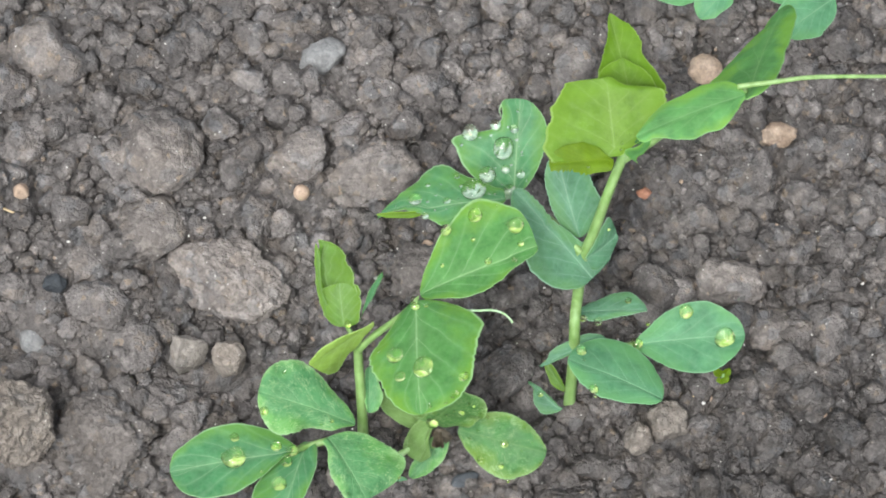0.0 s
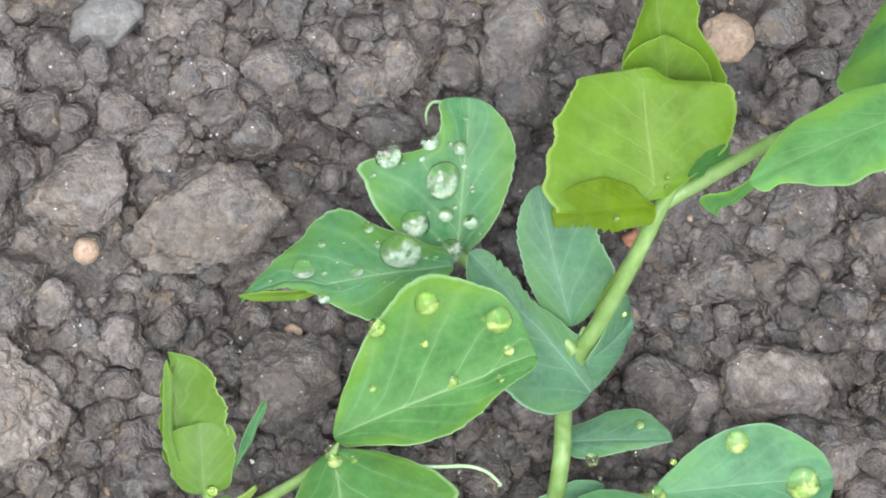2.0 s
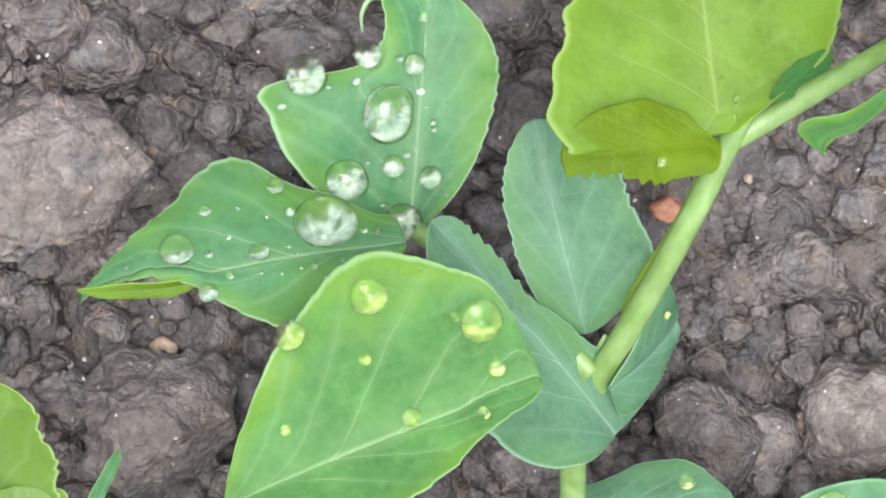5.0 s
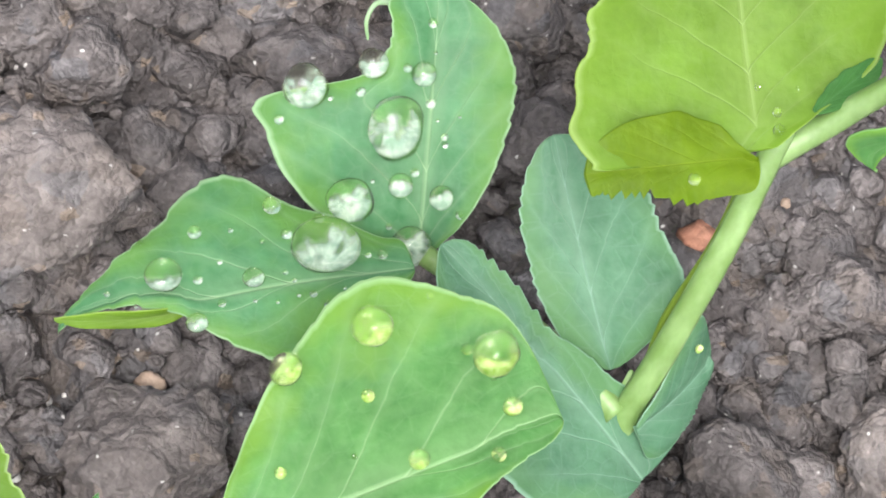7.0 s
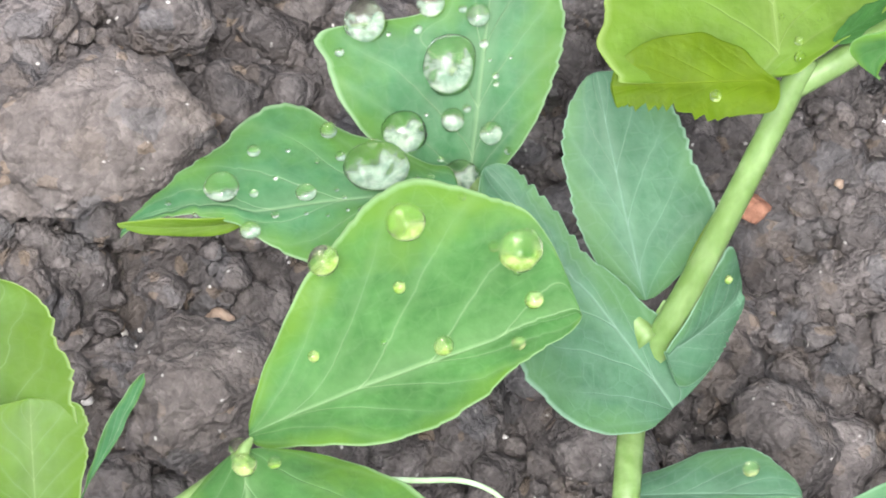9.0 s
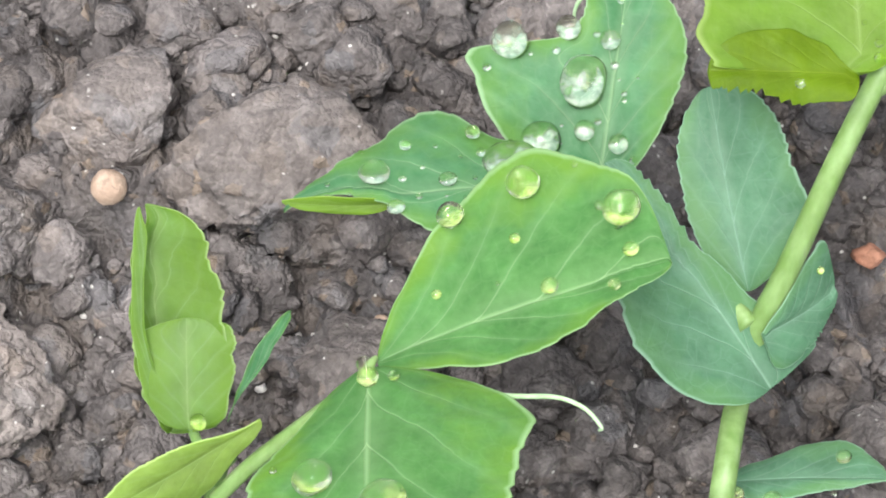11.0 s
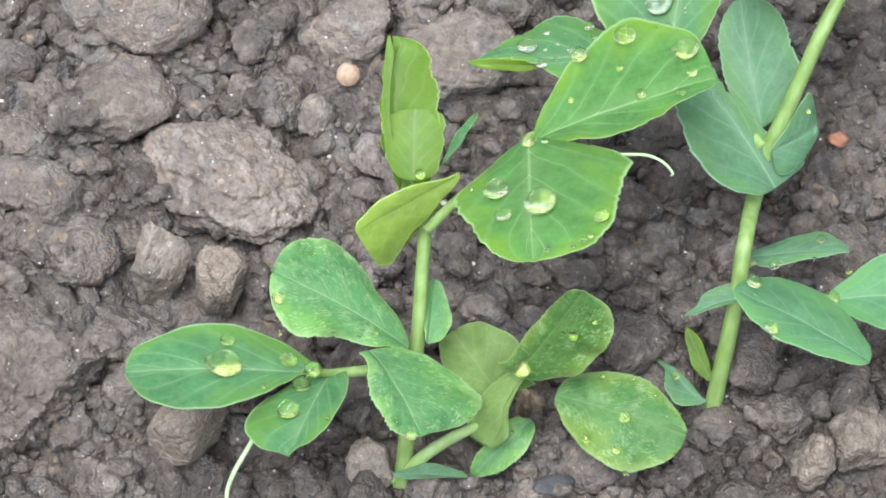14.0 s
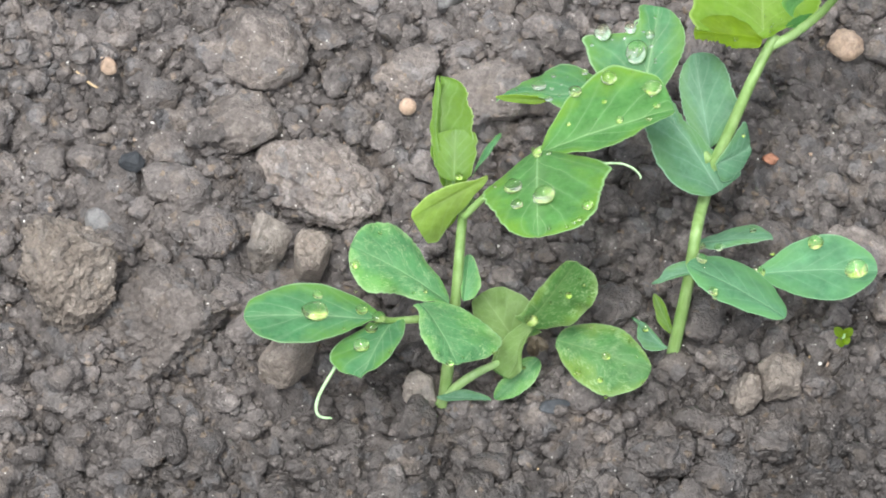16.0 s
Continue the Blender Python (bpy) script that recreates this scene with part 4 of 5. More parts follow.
leaf(shoot_e, "young_leaf", LEAF_GREEN, (-0.9, 6.9, 37.9), (3.9, 14.4, 40.8), (0.22, -0.48, 0.85),
     [0.1, 0.2, 0.3, 0.6, 0.7, 0.9, 1, 0.9, 0.7, 0.6, 0.4, 0.2],
     [-0.1, -0.1, -0.2, -0.2, -0.1, 0.1, 0.2, 0.1, 0.2, 0.2, 0.2, 0], bend=0.4, cup=0.8)
leaf(stalk_f, "leaflet", LEAF_FRESH, (8.9, 6.7, 44.7), (7.5, -16.1, 49.4), (-0.23, 0.21, 0.95),
     [3, 5.7, 8, 10.3, 11.8, 10.8, 10.2, 9.7, 9.1, 7.5, 5.8, 3.4],
     [1.4, 2.6, 3.8, 4.9, 6.9, 8.6, 8.1, 6.7, 5.9, 4.5, 2.9, 1.3], bend=0.9, cup=-0.5, teeth=0.4,
     drops=[(0.50, 3.6, 1.39), (0.66, -1.3, 1.77), (0.68, 3.0, 0.94), (0.77, -7.9, 0.88), (0.07, -0.1, 0.79), (0.08, -2.0, 0.42), (0.88, -6.5, 0.44), (0.91, -5.7, 0.38), (0.95, -4.5, 0.33), (-0.03, 0.2, 0.63), (0.96, -1.8, 0.33), (0.41, 6.6, 0.28)])
leaf(stalk_f, "leaflet", LEAF_FRESH, (9.7, 9.0, 42.1), (30.6, 11.9, 49.5), (-0.33, -0.04, 0.94),
     [0.9, 2.2, 4.2, 6.4, 8.5, 10.6, 12, 12, 10.8, 9.1, 7.7, 5.1],
     [0.9, 1.7, 2.3, 3.2, 4.2, 4.6, 4.6, 3.7, 2.4, 1.7, 1.3, 0.7], bend=0.8, cup=0.4, ripple=0.35, teeth=0.16,
     drops=[(0.62, -9.0, 1.27), (0.90, -4.8, 1.35), (0.36, -8.6, 1.01), (0.89, -1.6, 0.60), (0.61, -0.5, 0.65), (0.81, 0.9, 0.47), (0.83, -5.9, 0.35), (0.87, -3.8, 0.26), (0.54, -5.4, 0.43), (0.25, -2.9, 0.39), (0.79, -9.8, 0.22), (0.45, -2.2, 0.17)])
leaf(shoot_b, "withered_leaf", LEAF_WITHERED, (9.6, -4.9, 13.0), (13.0, -6.5, 12.9), (0.1, -0.6, 0.8), [0.5, 1.0, 1.2, 0.9, 0.5], [0.4, 0.9, 1.1, 1.1, 0.6],
     bend=0.9, cup=0.8, ripple=1.2, teeth=0.5, label="brown withered shrivelled leaf")
leaf(shoot_b, "withered_leaf", LEAF_WITHERED, (10.9, -4.6, 13.6), (11.0, -6.6, 11.2), (-0.2, -0.7, 0.6), [0.5, 0.9, 1.1, 0.9, 0.5], [0.5, 0.9, 1.1, 0.9, 0.5],
     bend=1.1, cup=1.0, ripple=1.4, teeth=0.5, label="brown withered shrivelled leaf")

# ---- taller pea seedling ----
tall = plant_at("pea_seedling", (34.9, 3, 5.5), "taller pea seedling with bluish leaves and a yellow-green tip")
cord(tall, "stem", STEM, [(33.9, -0.3, -9.0), (34.8, 1.5, 3.8), (36.0, 4.8, 17.4), (36.7, 8.8, 24.9), (38.3, 15.2, 25.8), (39.5, 17.7, 31.4), (41.5, 19.8, 37.4), (44.3, 23.0, 45.6), (47.8, 27.7, 51.8)],
     [1.15, 1.1, 1.02, 0.98, 0.98, 1.04, 0.95, 0.9, 0.86], 12)
cord(tall, "stem_ridge", STEM_EDGE, [(40.9, 20.0, 33.5), (42.1, 22.0, 37.0), (44.5, 24.3, 43.1), (46.4, 27.3, 47.8)], [0.2, 0.34, 0.32, 0.2], 8, "yellowish ridge along the stem")
cord(tall, "bud", STEM_PALE, [(39.4, 18.2, 31.9), (39.6, 18.8, 32.5), (39.8, 19.4, 33.0), (40.1, 20.1, 33.5)], [0.2, 0.42, 0.4, 0.12], 10, "small pale bud in the leaf joint")
stalk_k = cord(tall, "petiole", STEM, [(47.0, 26.5, 50.1), (50.6, 27.5, 52.1), (54.5, 27.8, 56.7), (58.3, 26.8, 64.8), (66.6, 22.1, 80.9)], [0.8, 0.85, 0.72, 0.62, 0.5])
stalk_t = cord(tall, "petiole", STEM, [(38.8, 17.7, 32.4), (35.3, 22.9, 33.3), (28.2, 29.4, 34.6)], [0.85, 0.75, 0.7])
stalk_h = cord(tall, "petiole", STEM, [(36.6, 8.3, 17.3), (40.4, 5.9, 18.4), (46.6, 4.0, 20.8)], [0.75, 0.7, 0.6])
cord(stalk_k, "tendril", STEM, [(64.9, 20.8, 85.2), (70.6, 20.6, 85.9), (78.6, 20.5, 86.1), (94.6, 19.5, 84.3)], [0.55, 0.45, 0.38, 0.3], 8)
cord(stalk_t, "tendril", TENDRIL, [(29.7, 47.0, 35.2), (28.4, 46.8, 35.9), (27.7, 46.0, 35.2), (27.8, 45.2, 34.0)], [0.22, 0.18, 0.15, 0.09], 8)
leaf(stalk_h, "leaflet", LEAF_BLUE, (50.2, -7.4, 22.8), (34.5, 0.8, 25.9), (0.27, 0.17, 0.95),
     [0.9, 1.7, 2.4, 3.1, 4, 4.5, 4.9, 4.5, 3.8, 2.6, 1.7, 0.8],
     [1.6, 3.3, 4.7, 6.2, 7.2, 8, 8.1, 7.8, 7, 5.8, 4.2, 2.3], bend=0.6, cup=-0.4, teeth=0.12,
     drops=[(0.91, 2.2, 0.93), (0.66, -4.4, 0.86), (0.62, -5.4, 0.33), (0.85, 0.7, 0.27)])
leaf(stalk_h, "leaflet", LEAF_BLUE, (47.0, 4.7, 19.8), (66.0, 2.6, 23.7), (-0.21, -0.11, 0.97),
     [0.7, 1.6, 2.6, 4, 5.2, 6.1, 6.4, 6.4, 5.4, 4.2, 3, 1.6],
     [0.9, 1.8, 2.8, 4, 5.3, 6.2, 6.6, 6.6, 5.7, 4.5, 3.1, 1.6], bend=0.8, cup=0.4,
     drops=[(0.49, -4.5, 1.30), (0.83, 0.6, 1.79), (0.01, 0.3, 1.20), (0.13, -3.2, 0.40)])
leaf(tall, "stipule", LEAF_GLAUCOUS, (37.7, 12.8, 18.3), (49.4, 9.3, 23.6), (-0.34, 0.24, 0.91),
     [0.7, 1.3, 2, 2.3, 2.8, 3.7, 3.9, 3.9, 3.3, 2.3, 1.5, 0.7],
     [0.5, 1, 1.4, 2, 2, 1.8, 1.5, 1.1, 0.8, 0.4, 0.2, 0], bend=0.4, cup=-0.4, teeth=0.1,
     drops=[(0.73, -1.7, 0.60), (0.36, 2.5, 0.78), (0.13, 1.9, 0.66), (0.72, 1.8, 0.27)])
leaf(tall, "stipule", LEAF_GLAUCOUS, (41.9, 6.3, 20.1), (29.7, 2.7, 19.1), (0.00, -0.41, 0.91),
     [0.1, 0.3, 0.4, 0.6, 0.5, 0.3, 0.2, 0.2, 0.2, 0.3, 0.2, 0.1],
     [0.5, 1.1, 1.6, 2.1, 2.2, 2.2, 2.2, 2.1, 1.7, 0.7, 0.4, 0.2], bend=0.4, cup=-0.3)
leaf(tall, "scale_leaf", LEAF_GLAUCOUS, (33.3, -1.2, 8.2), (27.5, 4.4, 9.4), (0.00, -0.30, 0.95),
     [0.7, 1.4, 2.1, 2.8, 3.1, 2.8, 2.5, 1.5, 0.4, 0.3, 0.2, 0.1],
     [-0, -0.1, -0.1, 0.1, 0.2, 0.3, 0.4, 0.5, 0.4, 0.3, 0.2, 0.1], bend=0.3,
     drops=[(0.57, -0.5, 0.57)])
leaf(tall, "scale_leaf", LEAF_YOUNG, (34.3, 2.1, 7.7), (31.0, 6.4, 12.5), (0.00, -0.91, 0.41),
     [0.2, 0.5, 0.7, 1, 1.2, 1.3, 1.1, 0.9, 0.8, 0.6, 0.4, 0.2],
     [0.1, 0.3, 0.4, 0.5, 0.7, 0.8, 0.9, 1, 0.9, 0.7, 0.4, 0.2], bend=0.3)
leaf(tall, "stipule", LEAF_GLAUCOUS, (40.4, 14.1, 29.2), (28.2, 27.8, 39.9), (0.31, -0.40, 0.86),
     [2.4, 4, 5.7, 6.9, 7.6, 7.9, 6.9, 6.1, 4.9, 3.6, 2.2, 1],
     [4.7, 4.9, 4.3, 3.3, 2.5, 2.1, 1.4, 1.5, 1.6, 1.6, 1.4, 0.8], bend=0.8, cup=0.4, ripple=0.25, teeth=0.42)
leaf(tall, "stipule", LEAF_GLAUCOUS, (38.9, 20.5, 32.9), (36.4, 33.5, 41.5), (-0.36, -0.56, 0.75),
     [0.4, 1, 2.1, 2.6, 3, 3.3, 3.3, 3.3, 2.9, 2.3, 1.5, 0.8],
     [0.9, 2.1, 3.6, 4.9, 6.1, 5.9, 5.4, 5.3, 4.9, 4.1, 3.1, 1.6], bend=0.6, cup=0.4, teeth=0.25)
leaf(tall, "stipule", LEAF_GLAUCOUS, (39.6, 16.1, 33.5), (45.5, 20.1, 33.4), (0.51, -0.75, 0.42),
     [0.3, 0.6, 1, 1.4, 1.9, 2.6, 3.4, 4.2, 4.6, 5, 4.9, 4.1],
     [2.7, 3.3, 3.6, 3.6, 3.4, 2.9, 2.8, 2.5, 2, 1.5, 1, 0.5], bend=0.4, teeth=0.45, side_teeth="right",
     drops=[(0.79, -3.0, 0.32)])
leaf(stalk_t, "leaflet", LEAF_GREEN, (28.4, 30.3, 32.3), (31.3, 44.6, 41.3), (-0.11, -0.51, 0.85),
     [2.2, 4.4, 6.4, 8.2, 9.7, 10.6, 11.3, 4.5, 3.1, 3, 3.3, 2.6],
     [0.7, 1.4, 2.4, 3.3, 4.1, 4.7, 5.2, 5.3, 4.8, 3.9, 2.7, 1.5], bend=0.7, cup=0.35, ripple=0.35, teeth=0.2,
     drops=[(0.62, -8.3, 1.44), (0.72, -4.0, 0.99), (0.69, -0.7, 0.80), (0.71, -1.8, 0.29), (0.48, -2.4, 1.81), (0.58, -0.1, 0.33), (0.61, -4.7, 0.33), (0.49, -9.8, 0.32), (0.46, 0.9, 0.25), (0.43, 1.0, 0.22), (0.27, -1.7, 0.82), (0.32, -0.8, 0.29), (0.23, 1.0, 0.80), (0.20, -4.9, 1.49), (0.04, -0.7, 1.35), (-0.09, -1.4, 0.91), (0.11, -2.2, 0.22), (0.17, 2.3, 0.29), (0.28, -3.5, 0.15), (0.88, -0.3, 0.33), (0.58, -6.6, 0.18), (0.77, -0.0, 0.14), (0.52, 0.4, 0.13), (0.54, 1.8, 0.13), (0.20, -3.4, 0.15)], silver=True)
leaf(stalk_t, "leaflet", LEAF_GREEN, (26.7, 27.5, 37.5), (4.0, 27.2, 35.8), (-0.07, 0.18, 0.98),
     [0.7, 1.4, 2.1, 3.3, 4.5, 5.1, 2.9, 0.5, -0.5, -0.6, -0.7, -0.3],
     [2.3, 2.9, 3.7, 5, 6.7, 9, 8.4, 6.1, 4.5, 3, 1.7, 0.9], bend=0.7, cup=-0.35, ripple=0.35, teeth=0.35,
     drops=[(0.23, 1.9, 2.00), (0.69, 1.9, 1.21), (0.58, 4.6, 0.46), (0.35, 5.8, 0.61), (0.33, 3.5, 0.36), (0.23, 4.3, 0.36), (0.45, 0.6, 0.71), (0.60, 1.2, 0.32), (0.55, -0.7, 0.28), (0.63, -1.9, 0.71), (0.48, 4.4, 0.18), (0.40, 3.4, 0.16), (0.53, 2.2, 0.18), (0.30, -1.3, 0.25), (0.27, -2.1, 0.21), (0.46, -1.0, 0.14), (0.36, 0.7, 0.18), (0.34, 0.1, 0.16), (0.08, 1.1, 0.32), (0.12, 1.2, 0.21), (0.85, 1.6, 0.21), (0.78, 0.3, 0.14), (0.40, -1.4, 0.14), (0.73, 4.9, 0.25), (0.34, -1.2, 0.14), (0.21, -1.1, 0.14)], silver=True)
leaf(stalk_t, "folded_rim", LEAF_YELLOW, (12.6, 27.3, 35.9), (3.9, 27.8, 35.7), (0.0, -0.9, 0.44),
     [0.2, 0.4, 0.6, 0.7, 0.7, 0.7, 0.6, 0.5, 0.3, 0.2], [0.3, 0.5, 0.7, 0.8, 0.8, 0.8, 0.7, 0.5, 0.3, 0.1], bend=0.6, ripple=0.15, label="yellowish folded rim of the leaf")
leaf(tall, "stipule", LEAF_YELLOW, (45.8, 26.1, 52.4), (45.7, 38.5, 58.4), (0.13, -0.27, 0.95),
     [10.6, 11.5, 12.1, 12.6, 11.9, 11.6, 10.5, 10.6, 9.3, 8.5, 7.7, 7],
     [1, 1.9, 3.5, 6.1, 8.3, 9.4, 9.8, 9.8, 9.1, 3.1, 1.5, 0.7], bend=-0.5, cup=0.5, ripple=0.35, teeth=0.25, label="yellow-green translucent young leaf",
     drops=[(0.28, 0.4, 0.21), (0.16, 1.3, 0.31), (0.08, 1.2, 0.41), (0.25, 2.9, 0.14)])
# the deeper tone paints in light dimmed by two leaf layers
leaf(tall, "stipule", LEAF_LIME, (45.3, 25.5, 53.1), (34.2, 25.3, 54.2), (0.05, -0.35, 0.93),
     [1.2, 2, 2.2, 2.2, 2.3, 2.5, 2.1, 1.6, 1.6, 1.4, 1.3, 1.3],
     [-0.1, 0.2, 0.9, 2.1, 2.6, 3.2, 3.1, 3, 2.7, 2.2, 1.6, 0.9], bend=0.3, cup=0.1, ripple=0.2, teeth=0.65, side_teeth="left",
     drops=[(0.41, -1.0, 0.38)])
leaf(tall, "young_leaf", LEAF_YELLOW, (50.2, 38.7, 49.1), (47.2, 46.8, 65.5), (-0.04, -0.88, 0.48),
     [1.7, 3.4, 5.1, 5.4, 4.9, 4.4, 3.4, 2.4, 1.4, 0.9, 0.6, 0.3],
     [6, 6.1, 6.3, 5.8, 5.4, 4.5, 3.8, 4.2, 3.7, 2.9, 1.5, 0.7], bend=0.5, cup=1.0, teeth=0.2)
leaf(tall, "young_leaf", LEAF_YELLOW, (49.9, 37.9, 50.6), (48.7, 41.4, 58.9), (-0.04, -0.88, 0.48),
     [0.9, 1.7, 2.6, 3.5, 4.3, 5, 4.9, 4.8, 4.4, 3.5, 2.1, 0.9],
     [2.8, 5, 4.8, 4.7, 4.5, 4.3, 3.8, 3.3, 2.4, 1.6, 1.1, 0.5], bend=0.4, cup=-0.15, teeth=0.25)
# added lobe that stands in for the shadowed patch on the yellow leaf
leaf(tall, "young_leaf", LEAF_SHADOW_PATCH, (49.3, 27.7, 53.7), (54.4, 30.6, 53.9), (0.45, 0.1, 0.85),
     [0.2, 0.3, 0.5, 0.6, 0.8, 0.8, 0.9, 0.7, 0.6, 0.5, 0.3, 0.2],
     [0.2, 0.4, 0.6, 0.8, 0.9, 1.1, 1, 1, 0.9, 0.7, 0.4, 0.2], bend=-0.1, ripple=0.1, label="added dark green patch standing in for shadow on the yellow leaf")
leaf(stalk_k, "leaflet", LEAF_SOFT, (50.7, 19.6, 72.4), (48.4, 19.1, 63.5), (-0.56, -0.81, 0.19),
     [0.1, 0.2, 0.4, 0.5, 0.4, 0.3, 0.2, -0.2, -0.4, -0.4, -0.3, -0.2],
     [0.1, 0.2, 0.4, 0.6, 0.9, 1.2, 1.8, 2.5, 2.8, 2.6, 1.8, 1], bend=0.3, ripple=0.2)
leaf(stalk_k, "leaflet", LEAF_SOFT, (66.4, 21.0, 81.6), (47.7, 16.5, 79.6), (-0.13, 0.10, 0.99),
     [0.5, 1.1, 2.3, 3.7, 4.5, 4.3, 4.5, 3.6, 2.2, 1.6, 1.7, 1.1],
     [1.6, 3, 4.1, 4.5, 4.8, 4.4, 4.2, 3.8, 2.9, 1.8, 1, 0.4], bend=0.8, cup=-0.6)
leaf(stalk_k, "leaflet", LEAF_SOFT, (66.6, 20.5, 81.3), (77.8, 48.2, 59.5), (-0.35, 0.66, 0.66),
     [1.6, 3.2, 4.7, 7.6, 9.6, 8.5, 6.8, 4.9, 2.9, 2.1, 1.6, 0.9],
     [1.9, 3.4, 4, 4.2, 4.3, 4, 4, 3.8, 3.6, 2.9, 1.9, 0.9], bend=0.6, cup=-0.6)

# ---- pea seedling further back ----
far = plant_at("pea_seedling", (69, 66, 23), "small bluish pea seedling further back in the bed")
cord(far, "stem", STEM, [(69, 66, 8), (68.6, 68, 22), (69.6, 70, 34)], [1.2, 1.1, 1.0])
cord(far, "stem", STEM, [(73, 67, 8), (73.4, 69, 22), (74, 71, 34)], [1.1, 1.0, 0.9])
leaf(far, "leaflet", LEAF_BLUE, (66.3, 66.6, 34.2), (56.2, 67.7, 34.5), (0.00, -0.30, 0.95),
     [1.1, 2.2, 2.9, 3.3, 3.7, 3.6, 3.3, 2.9, 2.5, 2, 1.3, 0.7],
     [1, 1.9, 2.7, 3.1, 3.4, 3.7, 3.7, 3.3, 2.9, 2.5, 1.8, 0.9], bend=0.7, cup=0.3)
leaf(far, "leaflet", LEAF_BLUE, (72.1, 66.6, 34.2), (65.5, 61.2, 32.5), (0.00, -0.30, 0.95),
     [0.6, 1.1, 1.7, 2.1, 2.6, 2.6, 2.4, 2.2, 2.1, 1.5, 1, 0.5],
     [0.5, 1.1, 1.6, 2.2, 2.7, 3, 3.1, 3.2, 2.9, 2.4, 1.6, 0.8], bend=0.7, cup=0.3)
leaf(far, "leaflet", LEAF_BLUE, (76.7, 67.6, 33.0), (85.2, 65.6, 30.5), (0.21, -0.31, 0.93),
     [0.7, 1.3, 2, 2.7, 3.2, 3.1, 3.1, 3, 3, 2.3, 1.6, 0.8],
     [0.8, 1.6, 2.3, 3, 3.5, 3.8, 3.8, 3.7, 3.5, 2.6, 1.8, 0.9], bend=0.7, cup=0.3)
leaf(far, "leaflet", LEAF_BLUE, (88.9, 58.0, 40.9), (79.0, 52.4, 40.1), (0.10, -0.31, 0.94),
     [0.8, 1.6, 2.4, 3.1, 3.5, 3.8, 4.2, 3.7, 3.1, 2.5, 1.7, 0.8],
     [1.3, 2.6, 3.5, 4.1, 4.8, 5.4, 5.2, 4.7, 4.3, 3.8, 3.3, 2.7], bend=0.7, cup=0.3)
leaf(far, "leaflet", LEAF_BLUE, (71.9, 67.3, 33.9), (79.9, 72.6, 33.3), (0.20, -0.20, 0.96),
     [0.5, 0.9, 1.4, 1.8, 2, 2, 2, 2, 1.7, 1.3, 0.8, 0.4],
     [0.5, 1, 1.6, 2.1, 2.4, 2.5, 2.6, 2.7, 2.8, 2.1, 1.4, 0.7], bend=0.7, cup=0.3)

# ---- tiny weed ----
weed = tagged(new("weed_sprout"), "tiny yellow-green weed sprout in the soil", "weed")
weed.location = Vector((62, 0.5, soil_height(62, 0.5))) * MM
wz = soil_height(62, 0.5)
cord(weed, "stem", STEM_PALE, [(61.4, -1.0, wz - 1), (62.0, 0.4, wz + 3), (62.6, 1.6, wz + 6)], [0.3, 0.28, 0.2], 6)
for k, (dx, dy, dz) in enumerate(((-2.4, 1.0, 1.2), (2.2, 0.6, 1.4), (-1.2, -1.4, -1.6), (1.4, -1.6, -0.6))):
    leaf(weed, "leaflet", LEAF_LIME, (62.4, 1.4, wz + 5.4), (62.4 + 0.6 * dx, 1.4 + 0.7 * dy, wz + 5.6 + dz), (0.1 * dx, -0.5, 0.85),
         [0.3, 0.6, 0.8, 0.7, 0.4], [0.3, 0.6, 0.8, 0.7, 0.4], bend=0.2, ripple=0.1)

# ---- bits of straw ----
STRAW, sn, sl, sb = nodes_of("straw")
sl.new(blend(sn, sl, noise_node(sn, sl, sn.new("ShaderNodeNewGeometry").outputs["Position"], 700.0), (0.3, 0.2, 0.1), (0.5, 0.4, 0.25)), sb.inputs["Base Color"])
sb.inputs["Roughness"].default_value = 0.7
for x, y, turn, size in ((34, -22, 170, 4.0), (-46, -16, 35, 4.5), (-48, -13, 60, 3.2), (12, -19, 160, 2.6), (-62, 44, -25, 6.0), (58, 1, 70, 4.0)):
    bits = tagged(new("straw_bit"), "thin dry bit of straw lying on the soil", "straw", "bits of straw")
    bits.location = Vector((x, y, soil_height(x, y))) * MM
    dx, dy = math.cos(radians(turn)), math.sin(radians(turn))
    line = []
    for k in (-1, -0.3, 0.4, 1):
        px, py = x + dx * size * k * 0.5 - dy * 0.4 * k * k, y + dy * size * k * 0.5 + dx * 0.4 * k * k
        line.append((px, py, soil_height(px, py) + 0.9))
    cord(bits, "stalk", STRAW, line, [0.16, 0.2, 0.19, 0.1], 6)

# ---- water drops ----
dv, df = ball(4)


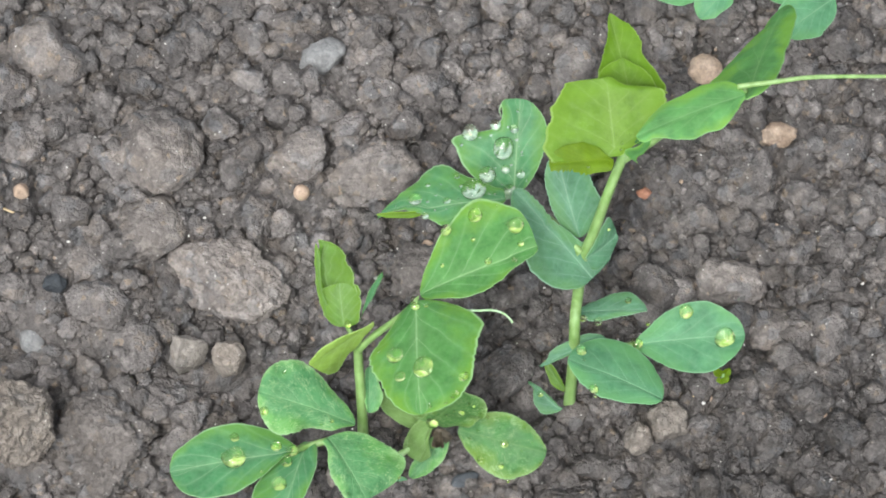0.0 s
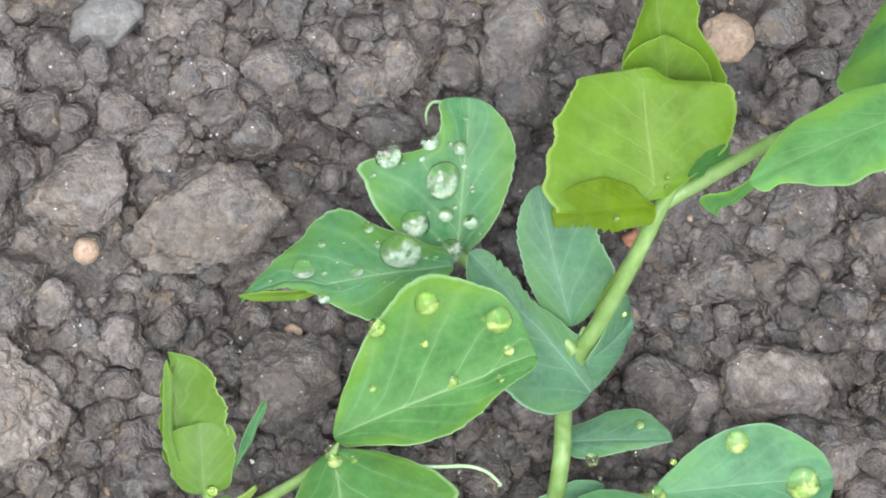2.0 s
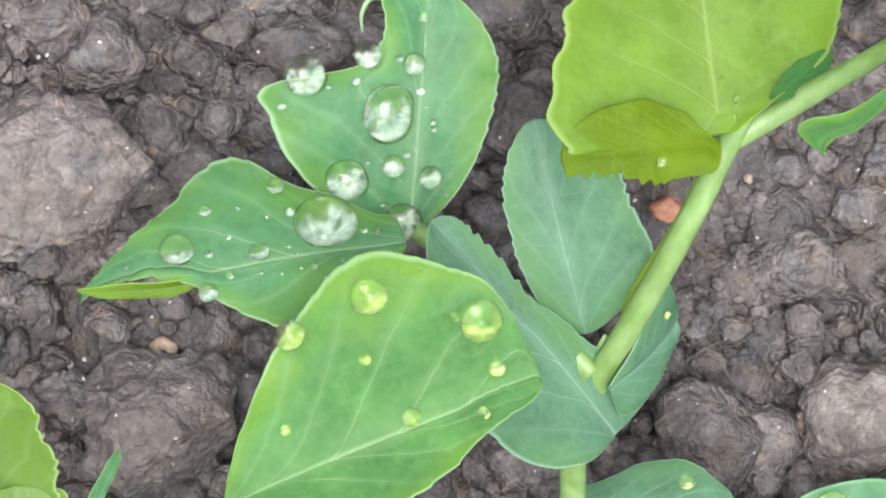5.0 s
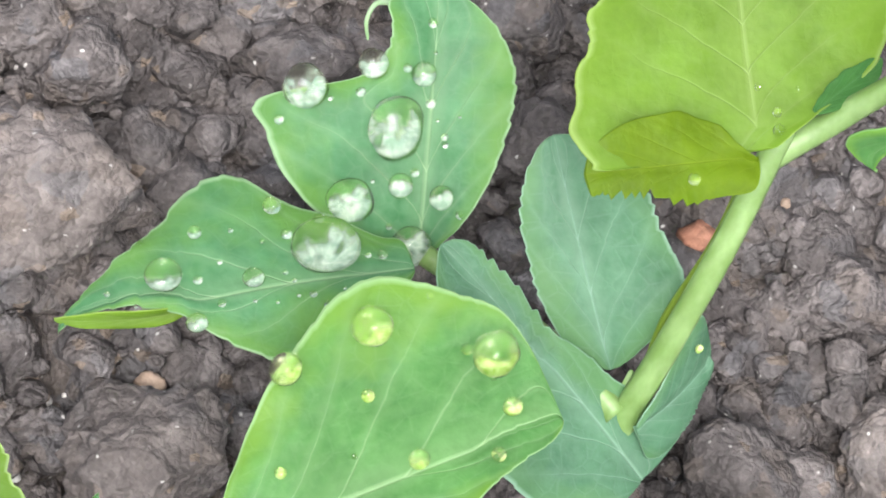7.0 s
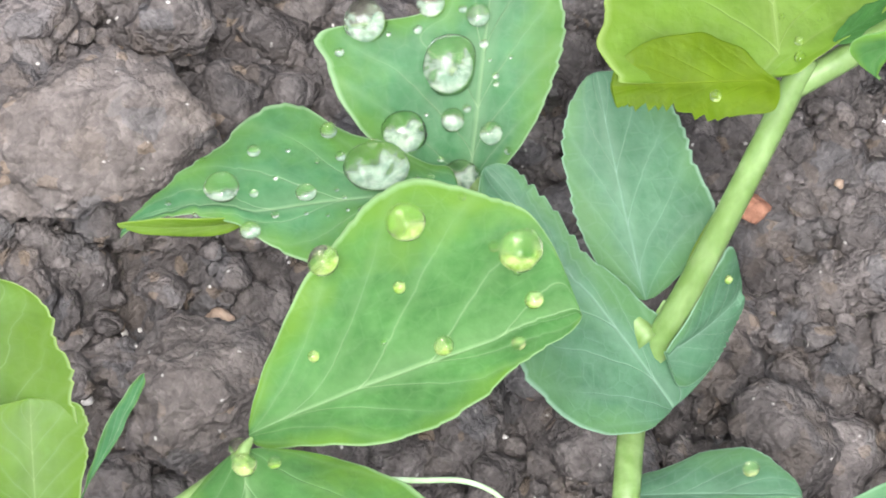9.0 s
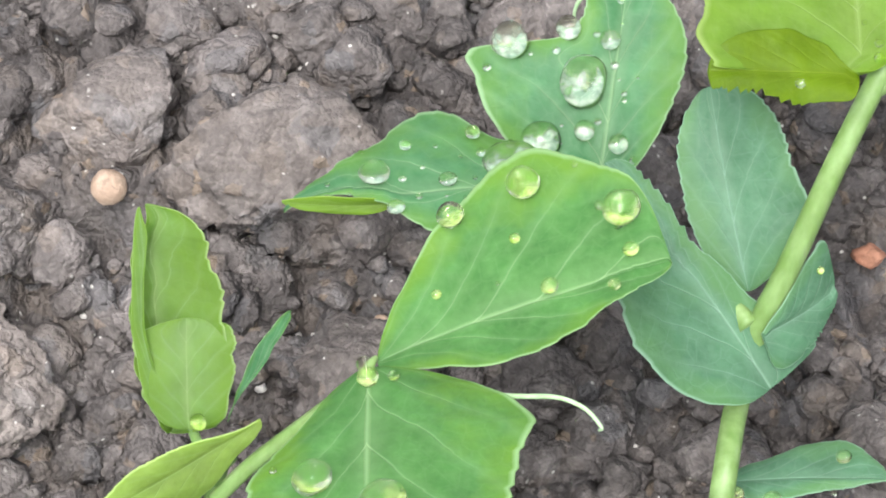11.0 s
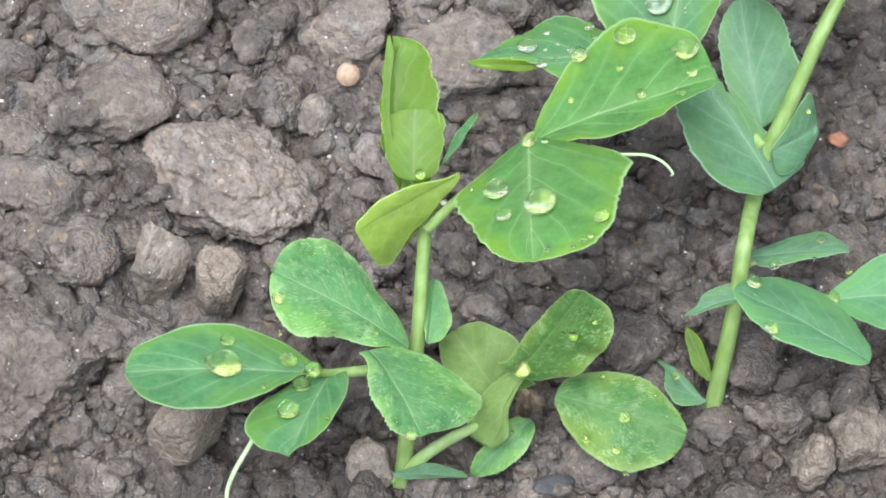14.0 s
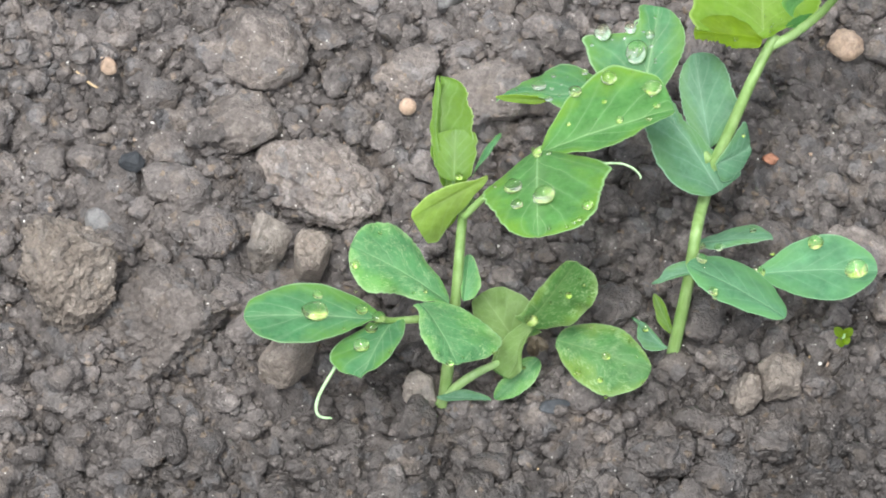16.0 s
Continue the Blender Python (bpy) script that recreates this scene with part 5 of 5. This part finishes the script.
def water_drop(at, up, along, r, silver):
    """A drop that rests on the wax of a leaf; the larger ones hold a film of air whose shine is painted on."""
    up = Vector(up).normalized()
    along = (Vector(along) - up * Vector(along).dot(up)).normalized()
    side = up.cross(along)
    squash = 0.5 if silver and r > 1.4 else 0.58 if silver and r > 0.7 else 0.85 if r < 1.5 else 0.7
    wide = 1.12 if r > 1.5 else 1.0
    shape = Vector((at[0] * 3.1, at[1] * 2.7, r))
    # the painted shine lies on the side towards the camera
    shine_side = Vector((0.12, -1.0, -0.35))
    fx, fy = shine_side.dot(along), shine_side.dot(side)
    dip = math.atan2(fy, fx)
    verts, film, lie = [], [], []
    for x, y, z in dv:
        low = (z if z > -0.4 else -0.4 + 0.45 * (z + 0.4)) * squash
        k = 1 + (0.22 if r > 1.3 else 0.1) * noise.noise(Vector((x, y, z)) * 0.9 + shape)
        x, y = x * k, y * k
        verts.append(along * (x * r * wide) + side * (y * r) + up * ((low + 0.67 * squash) * r))
    me = bpy.data.meshes.new("water_drop")
    me.from_pydata([tuple(v * MM) for v in verts], [], [tuple(int(i) for i in t) for t in df])
    me.polygons.foreach_set("use_smooth", [True] * len(me.polygons))
    me.materials.append(WATER)
    ob = new("water_drop", me)
    ob.location = (Vector(at) + up * 0.2) * MM
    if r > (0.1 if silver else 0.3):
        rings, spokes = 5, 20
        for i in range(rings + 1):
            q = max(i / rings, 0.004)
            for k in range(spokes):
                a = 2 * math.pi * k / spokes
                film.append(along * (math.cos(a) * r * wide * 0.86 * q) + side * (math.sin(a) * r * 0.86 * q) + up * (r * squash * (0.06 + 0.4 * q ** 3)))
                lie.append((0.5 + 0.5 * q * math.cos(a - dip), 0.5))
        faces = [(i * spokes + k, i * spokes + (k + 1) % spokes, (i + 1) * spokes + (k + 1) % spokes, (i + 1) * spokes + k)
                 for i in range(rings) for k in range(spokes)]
        fm = bpy.data.meshes.new("air_film_shine")
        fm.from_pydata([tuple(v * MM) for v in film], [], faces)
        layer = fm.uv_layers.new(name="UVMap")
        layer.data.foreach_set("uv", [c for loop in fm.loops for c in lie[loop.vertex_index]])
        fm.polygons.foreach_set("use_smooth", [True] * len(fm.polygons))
        fm.materials.append(FILM_SHINE if silver else FILM_SHINE_YELLOW)
        inner = new("air_film_shine", fm)
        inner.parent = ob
        tagged(inner, "film of air under the drop with its silvery shine painted on")
    kind = "large clear rain drop lying on a pea leaf" if r > 1.2 else "clear round rain drop on a pea leaf" if r > 0.5 else "tiny clear rain droplet on a pea leaf"
    return tagged(ob, kind, "water drop", "rain drops on the leaves")


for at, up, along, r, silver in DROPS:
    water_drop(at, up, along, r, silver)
